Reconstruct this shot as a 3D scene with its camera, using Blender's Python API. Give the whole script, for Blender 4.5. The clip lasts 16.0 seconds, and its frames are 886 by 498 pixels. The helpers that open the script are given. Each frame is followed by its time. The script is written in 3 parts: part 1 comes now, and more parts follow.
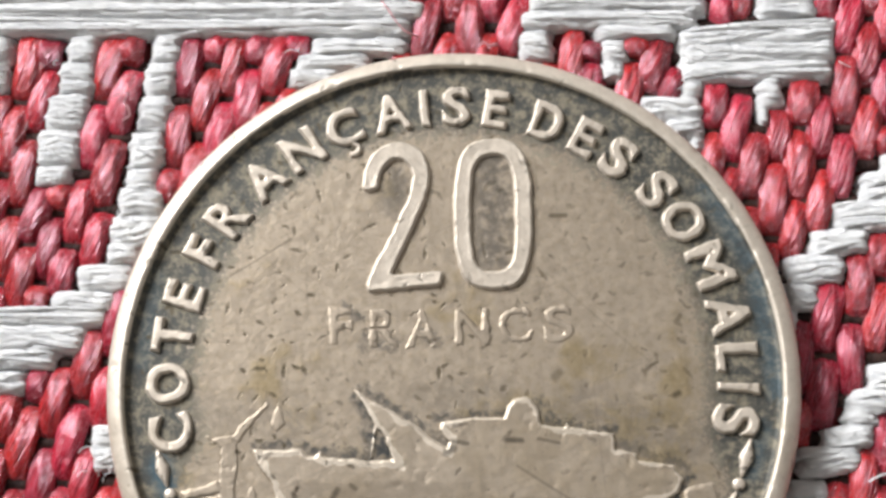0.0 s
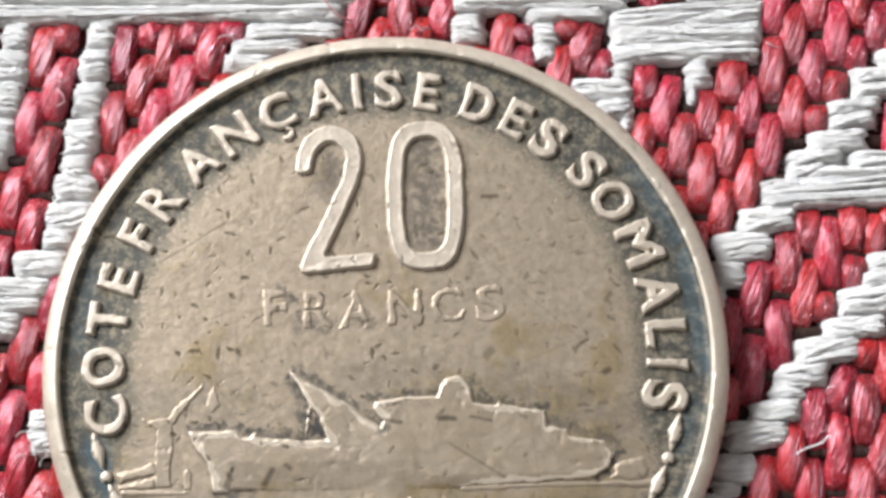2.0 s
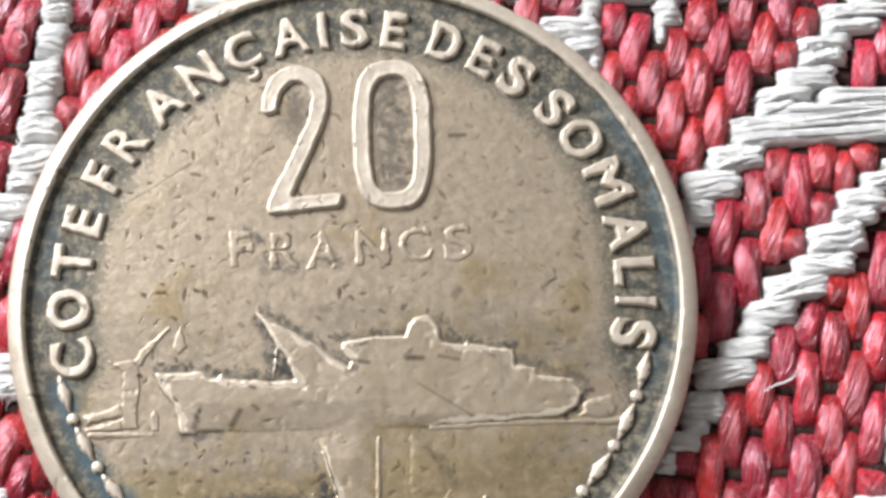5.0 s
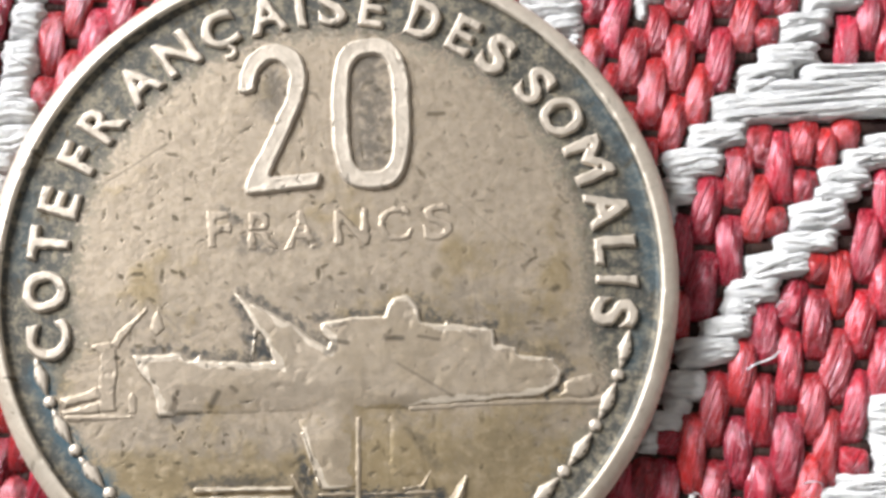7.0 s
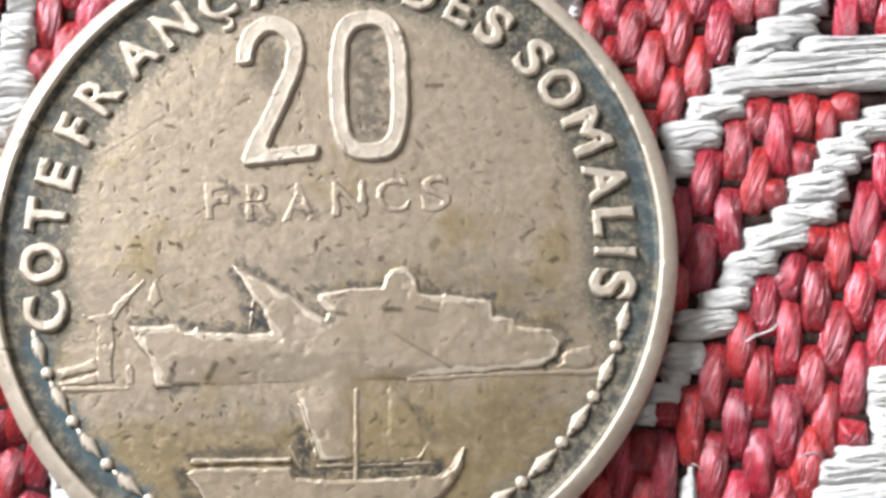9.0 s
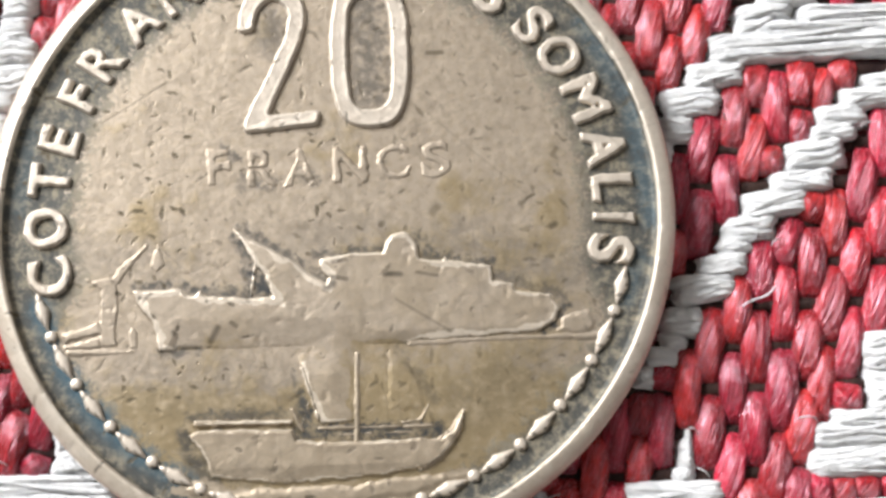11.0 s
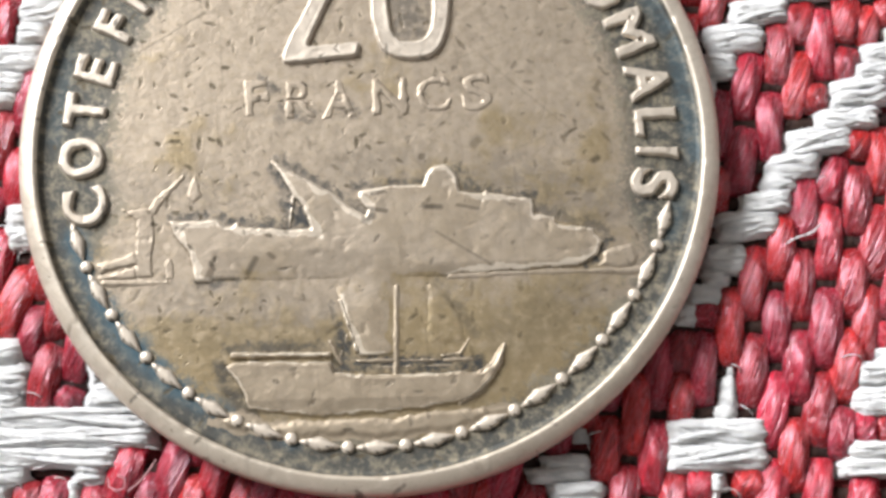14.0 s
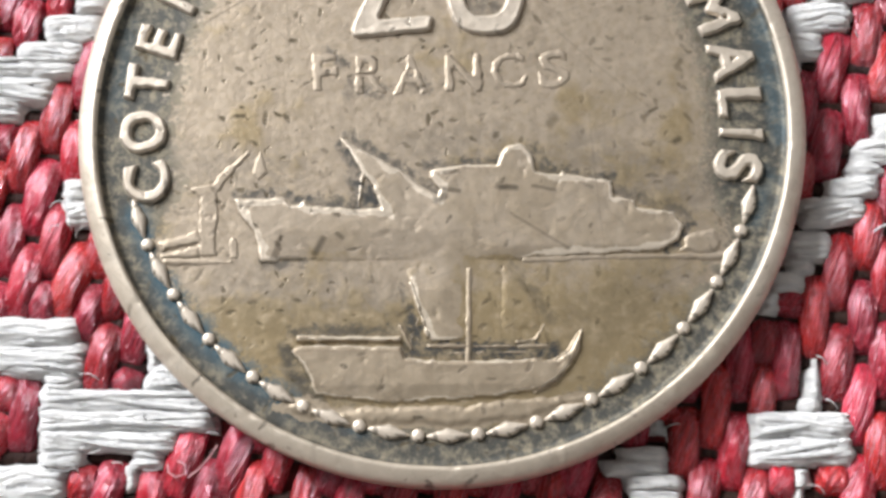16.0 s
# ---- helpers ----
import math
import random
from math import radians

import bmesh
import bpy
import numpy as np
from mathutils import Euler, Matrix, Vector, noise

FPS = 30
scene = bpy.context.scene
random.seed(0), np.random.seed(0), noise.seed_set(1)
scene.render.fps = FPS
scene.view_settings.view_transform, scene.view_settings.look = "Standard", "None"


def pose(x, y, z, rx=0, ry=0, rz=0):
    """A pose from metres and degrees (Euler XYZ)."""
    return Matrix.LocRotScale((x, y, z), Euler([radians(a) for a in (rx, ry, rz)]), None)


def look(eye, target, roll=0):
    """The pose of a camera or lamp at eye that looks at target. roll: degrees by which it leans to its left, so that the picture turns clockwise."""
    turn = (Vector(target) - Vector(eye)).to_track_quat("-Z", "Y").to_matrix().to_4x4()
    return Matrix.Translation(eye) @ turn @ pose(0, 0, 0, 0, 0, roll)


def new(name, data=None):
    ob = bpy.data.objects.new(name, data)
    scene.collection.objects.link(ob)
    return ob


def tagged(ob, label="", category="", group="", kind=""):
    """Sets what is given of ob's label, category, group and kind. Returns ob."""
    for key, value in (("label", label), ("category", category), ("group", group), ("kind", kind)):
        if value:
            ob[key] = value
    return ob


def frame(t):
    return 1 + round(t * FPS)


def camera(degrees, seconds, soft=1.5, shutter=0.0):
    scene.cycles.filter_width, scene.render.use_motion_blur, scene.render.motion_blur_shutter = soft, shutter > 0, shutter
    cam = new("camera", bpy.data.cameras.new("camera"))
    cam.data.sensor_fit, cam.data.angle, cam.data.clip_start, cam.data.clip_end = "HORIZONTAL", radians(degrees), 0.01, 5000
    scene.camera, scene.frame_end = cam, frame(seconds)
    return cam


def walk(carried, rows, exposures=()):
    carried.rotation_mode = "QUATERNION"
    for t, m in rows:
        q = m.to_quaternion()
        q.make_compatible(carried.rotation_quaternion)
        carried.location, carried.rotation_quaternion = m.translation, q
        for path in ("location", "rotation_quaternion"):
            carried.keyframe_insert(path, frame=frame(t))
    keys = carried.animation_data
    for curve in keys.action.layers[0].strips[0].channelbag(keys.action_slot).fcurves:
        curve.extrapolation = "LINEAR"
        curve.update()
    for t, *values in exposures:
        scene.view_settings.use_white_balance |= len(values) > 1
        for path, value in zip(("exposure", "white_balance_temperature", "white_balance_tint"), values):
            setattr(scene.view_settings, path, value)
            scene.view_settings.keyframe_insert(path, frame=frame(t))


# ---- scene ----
# Everything is laid out in millimetres round the coin's axis and scaled to metres when linked.
MM = 0.001
cam = camera(35.0, 16.0, soft=3.2)
PATH = [
    (0, 1.518, -9.352, 47.900, 16.319, 2.185, 0.000),
    (0.5, 1.805, -9.591, 47.996, 16.081, 2.000, -0.171),
    (1, 2.233, -9.665, 48.022, 16.047, 1.543, -0.545),
    (1.5, 2.605, -9.805, 48.264, 16.023, 1.296, -0.816),
    (2, 2.820, -9.884, 48.239, 15.985, 1.195, -0.993),
    (2.5, 2.970, -10.033, 48.052, 15.568, 1.120, -1.079),
    (3, 3.131, -10.126, 48.109, 15.459, 0.986, -1.239),
    (3.5, 3.258, -10.169, 47.956, 15.226, 0.880, -1.363),
    (4, 3.334, -10.294, 47.825, 14.912, 0.951, -1.385),
    (6.5, 3.690, -10.657, 47.499, 13.857, 0.431, -1.864),
    (7, 3.817, -10.635, 47.325, 13.771, 0.472, -1.915),
    (7.5, 3.889, -10.649, 47.256, 13.630, 0.480, -1.907),
    (8, 3.902, -10.827, 47.082, 13.199, 0.557, -1.889),
    (8.5, 3.913, -11.010, 46.997, 13.300, 0.552, -1.917),
    (9, 3.889, -11.325, 47.040, 13.504, 0.512, -1.895),
    (11.5, 3.844, -12.297, 47.372, 12.721, 0.488, -1.874),
    (12, 3.703, -12.728, 47.305, 12.988, 0.504, -1.763),
    (12.5, 3.505, -13.163, 47.043, 12.924, 0.529, -1.744),
    (13, 3.295, -13.545, 46.958, 12.794, 0.465, -1.634),
    (13.5, 2.986, -13.753, 46.639, 12.939, 0.407, -1.564),
    (14, 2.539, -13.960, 46.248, 12.758, 0.484, -1.365),
    (14.5, 2.056, -14.076, 45.925, 12.776, 0.538, -1.144),
    (15, 1.527, -14.074, 45.392, 12.794, 0.659, -0.938),
    (15.5, 0.997, -14.009, 44.930, 12.835, 0.772, -0.648),
    (16, 0.527, -13.986, 44.472, 12.610, 0.756, -0.444),
]
EXPOSURES = [(0.0, -0.02), (4.0, 0.1), (9.0, 0.18), (12.5, 0.18), (16.0, 0.05)]
walk(cam, [(t, pose(x * MM, y * MM, z * MM, rx, ry, rz)) for t, x, y, z, rx, ry, rz in PATH], EXPOSURES)

# ---------------------------------------------------------------- light
world = bpy.data.worlds.new("daylight")
world.use_nodes = True
scene.world = world
sky = world.node_tree.nodes.new("ShaderNodeTexSky")
sky.sky_type, sky.sun_disc = "NISHITA", False
sky.sun_elevation, sky.sun_rotation = radians(38), radians(-50)
world.node_tree.links.new(sky.outputs[0], world.node_tree.nodes["Background"].inputs[0])
world.node_tree.nodes["Background"].inputs[1].default_value = 0.12

WINDOW = (-1.2, 1.05, 1.0)
lamp = new("window_daylight", bpy.data.lights.new("window_daylight", "AREA"))
lamp.data.shape, lamp.data.size, lamp.data.size_y = "RECTANGLE", 0.7, 0.7
lamp.data.energy, lamp.data.color = 93.0, (0.99, 0.99, 1.0)
lamp.matrix_world = look(WINDOW, (0, 0, 0))


# ---------------------------------------------------------------- materials
class Nodes:
    """Short names for building one node material."""

    def __init__(self, name):
        self.mat = bpy.data.materials.new(name)
        self.mat.use_nodes = True
        self.tree = self.mat.node_tree
        self.bsdf = self.tree.nodes["Principled BSDF"]

    def add(self, kind, **values):
        node = self.tree.nodes.new("ShaderNode" + kind)
        for key, value in values.items():
            setattr(node, key, value)
        return node

    def link(self, a, b):
        self.tree.links.new(a, b)

    def coords(self, scale, turn=0.0, shift=None):
        """Object coordinates in millimetres, turned about z, then scaled."""
        at, turned, mapping = self.add("TexCoord"), self.add("Mapping"), self.add("Mapping")
        turned.inputs["Rotation"].default_value = (0, 0, turn)
        mapping.inputs["Scale"].default_value = [1000 * k for k in scale]
        self.link(at.outputs["Object"], turned.inputs["Vector"])
        self.link(turned.outputs[0], mapping.inputs["Vector"])
        if shift:
            self.link(shift, mapping.inputs["Location"])
        return mapping.outputs[0]

    def noise(self, vector, scale=1.0, detail=3.0, rough=0.55, distortion=0.0):
        node = self.add("TexNoise")
        for key, value in (("Scale", scale), ("Detail", detail), ("Roughness", rough), ("Distortion", distortion)):
            node.inputs[key].default_value = value
        self.link(vector, node.inputs["Vector"])
        return node.outputs["Fac"]

    def ramp(self, fac, low, high, a=0.0, b=1.0):
        node = self.add("MapRange", interpolation_type="SMOOTHSTEP")
        for key, value in zip(("From Min", "From Max", "To Min", "To Max"), (low, high, a, b)):
            node.inputs[key].default_value = value
        self.link(fac, node.inputs["Value"])
        return node.outputs[0]

    def math(self, op, a, b):
        node = self.add("Math", operation=op)
        for n, value in enumerate((a, b)):
            if isinstance(value, (int, float)):
                node.inputs[n].default_value = value
            else:
                self.link(value, node.inputs[n])
        return node.outputs[0]

    def mix(self, fac, a, b, mode="MIX"):
        node = self.add("Mix", data_type="RGBA", blend_type=mode)
        for socket, value in ((node.inputs[0], fac), (node.inputs[6], a), (node.inputs[7], b)):
            if isinstance(value, (int, float)):
                socket.default_value = value
            elif isinstance(value, tuple):
                socket.default_value = (*value, 1)
            else:
                self.link(value, socket)
        return node.outputs[2]

    def bump(self, height, depth, strength=1.0, before=None):
        node = self.add("Bump")
        node.inputs["Distance"].default_value, node.inputs["Strength"].default_value = depth * MM, strength
        self.link(height, node.inputs["Height"])
        if before:
            self.link(before, node.inputs["Normal"])
        return node.outputs[0]

    def finish(self, color, rough, normal=None, **values):
        for key, value in (("Base Color", color), ("Roughness", rough)):
            socket = self.bsdf.inputs[key]
            if isinstance(value, tuple):
                socket.default_value = (*value, 1)
            elif isinstance(value, (int, float)):
                socket.default_value = value
            else:
                self.link(value, socket)
        if normal:
            self.link(normal, self.bsdf.inputs["Normal"])
        for key, value in values.items():
            self.bsdf.inputs[key.replace("_", " ")].default_value = value
        return self.mat


def piece_random(n):
    """A number of its own for each object and each island of a joined mesh, as a shift of the texture."""
    add = n.math("ADD", n.add("ObjectInfo").outputs["Random"], n.add("NewGeometry").outputs["Random Per Island"])
    joint = n.add("CombineXYZ")
    for axis, factor in zip("XYZ", (37.0, 91.0, 53.0)):
        n.link(n.math("MULTIPLY", add, factor), joint.inputs[axis])
    return add, joint.outputs[0]


def thread_material(name, deep, bright, pale, rough, gloss):
    n = Nodes(name)
    own, shift = piece_random(n)
    fibre = n.noise(n.coords((6.5, 0.34, 6.5), 0.18, shift), 1.0, 3, 0.55, 0.35)
    fine = n.noise(n.coords((17, 0.55, 17), 0.24, shift), 1.0, 3, 0.65, 0.3)
    broad = n.noise(n.coords((0.25, 0.25, 0.25)), 1.0, 2)
    color = n.mix(n.ramp(fibre, 0.32, 0.66), deep, bright)
    # Paler streaks on the filaments: part of their gloss is put into the colour.
    color = n.mix(n.ramp(fine, 0.5, 0.7, 0, 0.27), color, pale)
    color = n.mix(n.ramp(broad, 0.4, 0.7, 0, 0.35), color, deep)
    tone = n.add("HueSaturation")
    n.link(color, tone.inputs["Color"])
    n.link(n.ramp(n.math("FRACT", n.math("MULTIPLY", own, 7.3), 0), 0, 1, 0.74, 1.2), tone.inputs["Value"])
    n.link(n.ramp(n.math("FRACT", n.math("MULTIPLY", own, 3.7), 0), 0, 1, 0.495, 0.506), tone.inputs["Hue"])
    normal = n.bump(fibre, 0.17, 1.0)
    normal = n.bump(fine, 0.05, 1.0, normal)
    mat = n.finish(tone.outputs[0], n.ramp(fine, 0.3, 0.7, rough - 0.08, rough + 0.1), normal, Specular_IOR_Level=gloss, Sheen_Weight=0.08, Sheen_Roughness=0.4)
    n.bsdf.inputs["Sheen Tint"].default_value = (1.0, 0.6, 0.7, 1)
    n.bsdf.inputs["Specular Tint"].default_value = (1.0, 0.68, 0.8, 1)
    return mat


def yarn_material(name, base, shade):
    n = Nodes(name)
    own, shift = piece_random(n)
    fibre = n.noise(n.coords((1.1, 7, 5), 0.14, shift), 1.0, 4, 0.65, 0.8)
    fine = n.noise(n.coords((3, 26, 22), 0.2, shift), 1.0, 3, 0.65, 0.3)
    color = n.mix(n.ramp(fibre, 0.3, 0.6), shade, base)
    color = n.mix(n.ramp(n.noise(n.coords((0.3, 0.3, 0.3)), 1.0, 3), 0.45, 0.75, 0, 0.3), color, shade)
    normal = n.bump(fibre, 0.2, 1.0)
    normal = n.bump(fine, 0.11, 1.0, normal)
    return n.finish(color, 0.8, normal, Specular_IOR_Level=0.3, Sheen_Weight=0.2)


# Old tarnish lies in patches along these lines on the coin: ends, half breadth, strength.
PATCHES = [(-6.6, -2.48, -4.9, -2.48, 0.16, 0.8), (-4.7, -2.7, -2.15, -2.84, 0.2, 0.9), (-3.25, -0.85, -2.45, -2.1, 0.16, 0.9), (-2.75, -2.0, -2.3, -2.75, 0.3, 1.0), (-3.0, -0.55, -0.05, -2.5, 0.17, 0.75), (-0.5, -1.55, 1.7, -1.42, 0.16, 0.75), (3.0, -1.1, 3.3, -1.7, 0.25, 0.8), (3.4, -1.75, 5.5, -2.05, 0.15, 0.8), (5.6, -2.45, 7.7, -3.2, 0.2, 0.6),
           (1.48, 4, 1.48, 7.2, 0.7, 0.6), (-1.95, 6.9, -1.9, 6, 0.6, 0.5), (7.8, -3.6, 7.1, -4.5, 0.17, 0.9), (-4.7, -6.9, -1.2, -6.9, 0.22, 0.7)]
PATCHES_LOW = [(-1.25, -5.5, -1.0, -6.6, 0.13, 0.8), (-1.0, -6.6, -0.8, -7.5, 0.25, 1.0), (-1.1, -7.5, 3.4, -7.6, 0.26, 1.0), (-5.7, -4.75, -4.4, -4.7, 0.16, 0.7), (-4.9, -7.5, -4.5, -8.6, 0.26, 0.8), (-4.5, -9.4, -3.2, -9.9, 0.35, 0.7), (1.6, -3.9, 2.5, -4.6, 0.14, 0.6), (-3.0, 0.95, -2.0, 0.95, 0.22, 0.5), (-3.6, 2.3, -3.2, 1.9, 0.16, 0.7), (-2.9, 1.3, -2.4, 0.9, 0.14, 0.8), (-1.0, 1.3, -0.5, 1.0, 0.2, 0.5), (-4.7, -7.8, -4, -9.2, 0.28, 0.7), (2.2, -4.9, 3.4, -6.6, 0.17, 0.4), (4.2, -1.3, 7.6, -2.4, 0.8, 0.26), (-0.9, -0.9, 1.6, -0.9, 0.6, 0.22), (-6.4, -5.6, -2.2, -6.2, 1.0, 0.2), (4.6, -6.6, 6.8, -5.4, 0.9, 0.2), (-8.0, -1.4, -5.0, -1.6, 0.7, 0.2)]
BLUED = [(8.9, 6.4, 10.2, 3.8, 0.3, 0.5), (10.4, 3.2, 10.85, -0.8, 0.28, 0.6), (-9.8, -3.1, -8.9, -5.0, 0.36, 0.9), (-8.9, -5.0, -7.75, -6.7, 0.42, 1.0), (-7.75, -6.7, -6.2, -8.1, 0.42, 1.0), (-6.2, -8.1, -4.5, -9.2, 0.38, 0.9), (-4.5, -9.2, -2.5, -10.0, 0.22, 0.6), (-10.2, 3.4, -10.6, 0.4, 0.3, 0.35), (9.9, -3.4, 10.4, -2.0, 0.3, 0.5)]
CUTS = [(1.85, -2.33, 2.35, -2.36, 0.09, 1.0), (0.0, -2.35, 0.55, -2.45, 0.07, 0.8), (-0.15, -2.75, 0.1, -2.6, 0.12, 0.9), (2.9, -2.3, 3.6, -2.45, 0.05, 0.6), (0.1, -1.85, 0.55, -1.8, 0.06, 0.7), (-7.75, 3.35, -5.55, 4.75, 0.04, 0.55), (2.2, -3.2, 4.0, -4.35, 0.045, 0.45), (6.55, -0.02, 6.7, 0.12, 0.07, 0.6), (6.72, 0.16, 6.95, 0.28, 0.05, 0.9), (7.5, -0.85, 7.62, -0.78, 0.1, 0.9), (3.5, 5.5, 4.0, 5.49, 0.08, 0.8), (3.5, -0.2, 3.65, -0.05, 0.14, 0.6), (7.68, 1.7, 7.8, 1.9, 0.08, 0.6), (-3.3, -3.8, -3.15, -3.92, 0.07, 0.7), (-2.8, -2.95, -2.72, -3.1, 0.07, 0.7), (-3.75, -3.95, -4.0, -4.4, 0.1, 0.9), (-5.2, -4.55, -4.5, -4.6, 0.08, 0.7), (-6.2, -2.9, -6.0, -2.75, 0.07, 0.7)]


def segments(n, point, rows, spread):
    """How strongly a point lies within any of the given strokes."""
    total = None
    for x0, y0, x1, y1, half, strength in rows:
        length = math.hypot(x1 - x0, y1 - y0)
        ux, uy = (x1 - x0) / length, (y1 - y0) / length
        x, y = n.math("SUBTRACT", point[0], x0), n.math("SUBTRACT", point[1], y0)
        along = n.math("ADD", n.math("MULTIPLY", x, ux), n.math("MULTIPLY", y, uy))
        across = n.math("SUBTRACT", n.math("MULTIPLY", y, ux), n.math("MULTIPLY", x, uy))
        past = n.math("SUBTRACT", along, n.math("MINIMUM", n.math("MAXIMUM", along, 0.0), length))
        away = n.math("SQRT", n.math("ADD", n.math("MULTIPLY", past, past), n.math("MULTIPLY", across, across)), 0)
        mask = n.ramp(away, half * spread, half * (2 - spread), strength, 0)
        total = mask if total is None else n.math("MAXIMUM", total, mask)
    return total


def nicks(n, scale, long, thin, share, turn):
    """Short dents, one to a cell, each in a direction of its own."""
    cells = n.add("TexVoronoi")
    cells.inputs["Scale"].default_value = scale
    flat = n.add("VectorMath", operation="MULTIPLY")
    flat.inputs[1].default_value = (1, 1, 0)
    bent = n.add("TexNoise")
    bent.inputs["Scale"].default_value, bent.inputs["Detail"].default_value = 3.0, 2.0
    n.link(n.coords((1, 1, 1), turn), bent.inputs["Vector"])
    mixed = n.add("VectorMath", operation="MULTIPLY_ADD")
    mixed.inputs[1].default_value = (0.22, 0.22, 0)
    n.link(bent.outputs["Color"], mixed.inputs[0])
    n.link(n.coords((1, 1, 1), turn), mixed.inputs[2])
    n.link(mixed.outputs[0], flat.inputs[0])
    n.link(flat.outputs[0], cells.inputs["Vector"])
    away = n.add("VectorMath", operation="SUBTRACT")
    n.link(flat.outputs[0], away.inputs[0])
    n.link(cells.outputs["Position"], away.inputs[1])
    tint = n.add("SeparateColor")
    n.link(cells.outputs["Color"], tint.inputs[0])
    spun = n.add("VectorRotate", rotation_type="Z_AXIS")
    n.link(away.outputs[0], spun.inputs["Vector"])
    n.link(n.math("MULTIPLY", tint.outputs[0], 6.28), spun.inputs["Angle"])
    at = n.add("SeparateXYZ")
    n.link(spun.outputs[0], at.inputs[0])
    u = n.math("POWER", n.math("DIVIDE", at.outputs[0], long), 2.0)
    v = n.math("POWER", n.math("DIVIDE", at.outputs[1], thin), 2.0)
    size = n.ramp(tint.outputs[2], 0, 1, 0.25, 2.2)
    mask = n.ramp(n.math("DIVIDE", n.math("ADD", u, v), size), 0.4, 1.3, 1, 0)
    return n.math("MULTIPLY", mask, n.math("LESS_THAN", tint.outputs[1], share))


def coin_material(name, high, low, patina, metal=0.6, scarred=0.12, gloss=0.38):
    """Worn aluminium bronze, from its rubbed tone to its yellowed one. patina: how much dark tarnish it holds."""
    n = Nodes(name)
    flat = n.coords((1, 1, 1))
    at = n.add("SeparateXYZ")
    n.link(flat, at.inputs[0])
    point = at.outputs[0], at.outputs[1]
    radius = n.math("SQRT", n.math("ADD", n.math("POWER", point[0], 2.0), n.math("POWER", point[1], 2.0)), 0)
    cloud = n.noise(flat, 0.42, 4, 0.6)
    grain = n.noise(flat, 2.4, 5, 0.7)
    speck = n.noise(flat, 7.0, 4, 0.7)
    yellow = n.math("ADD", cloud, n.math("MULTIPLY", point[1], -0.019))
    yellow = n.math("ADD", yellow, n.math("MULTIPLY", n.math("SUBTRACT", grain, 0.5), 0.4))
    yellow = n.math("ADD", yellow, n.ramp(point[1], -5.2, -6.6, -0.075, 0.05))
    bronze = n.mix(n.ramp(yellow, 0.45, 0.64), high, low)
    bronze = n.mix(n.ramp(grain, 0.45, 0.75, 0, 0.35), bronze, tuple(min(1.0, 1.25 * c) for c in high))
    bronze = n.mix(n.ramp(speck, 0.56, 0.74, 0, 0.5), bronze, tuple(0.5 * c for c in low))
    bronze = n.mix(n.ramp(n.noise(flat, 4.2, 4, 0.65), 0.46, 0.64, 0, 0.28), bronze, tuple(0.85 * c for c in low))
    ragged = n.math("ADD", radius, n.math("MULTIPLY", n.math("SUBTRACT", grain, 0.5), 2.6))
    ragged = n.math("SUBTRACT", ragged, n.ramp(point[1], -1.8, -4.2, 0, 1.25))
    ragged = n.math("ADD", ragged, n.math("MULTIPLY", n.math("SUBTRACT", speck, 0.5), 1.6))
    ring = n.math("MULTIPLY", n.ramp(ragged, 8.25, 8.95), n.ramp(radius, 11.06, 11.16, 1, 0))
    broken = n.ramp(n.math("ADD", grain, n.math("MULTIPLY", speck, 0.5)), 0.66, 0.92, 1, 0.05)
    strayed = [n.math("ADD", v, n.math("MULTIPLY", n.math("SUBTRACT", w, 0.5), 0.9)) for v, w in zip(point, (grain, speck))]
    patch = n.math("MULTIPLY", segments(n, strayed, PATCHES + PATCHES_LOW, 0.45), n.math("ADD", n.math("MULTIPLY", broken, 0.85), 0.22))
    tarnish = n.mix(broken, (0.22, 0.195, 0.145), (0.056, 0.057, 0.052))
    blue = n.math("MULTIPLY", segments(n, point, BLUED, 0.2), n.ramp(grain, 0.28, 0.5))
    tarnish = n.mix(n.math("MULTIPLY", blue, 0.85), tarnish, (0.03, 0.075, 0.105))
    old = n.math("MULTIPLY", ring, patina)
    color = n.mix(old, bronze, tarnish)
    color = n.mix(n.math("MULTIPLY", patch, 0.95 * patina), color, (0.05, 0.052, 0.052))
    dent = n.math("MAXIMUM", nicks(n, 0.95, 0.19, 0.055, scarred, 0.0), nicks(n, 1.6, 0.12, 0.055, scarred, 1.1))
    dent = n.math("MULTIPLY", dent, n.ramp(n.noise(flat, 0.35, 2), 0.38, 0.52, 0.5, 1.0))
    dent = n.math("MULTIPLY", dent, n.ramp(speck, 0.32, 0.55, 0.35, 1.0))
    dent = n.math("MULTIPLY", dent, n.ramp(point[0], -1.0, 3.5, 1.0, 0.55))
    cut = segments(n, point, CUTS, 0.3)
    hair = None
    for turn, length in ((0.75, 0.25), (-0.4, 0.3), (1.5, 0.22)):
        lines = n.ramp(n.noise(n.coords((length, 6.0, 1), turn), 1.0, 1), 0.69, 0.74)
        hair = lines if hair is None else n.math("MAXIMUM", hair, lines)
    marks = n.math("MAXIMUM", n.math("MAXIMUM", dent, cut), n.math("MULTIPLY", hair, 0.16))
    color = n.mix(n.math("MULTIPLY", marks, 0.9), color, tuple(0.28 * c for c in low))
    normal = n.bump(cloud, 0.10, 0.6)
    normal = n.bump(grain, 0.024, 0.7, normal)
    normal = n.bump(speck, 0.008, 0.8, normal)
    normal = n.bump(n.math("MULTIPLY", n.math("ADD", dent, n.math("MULTIPLY", cut, 0.3)), -1.0), 0.009, 0.8, normal)
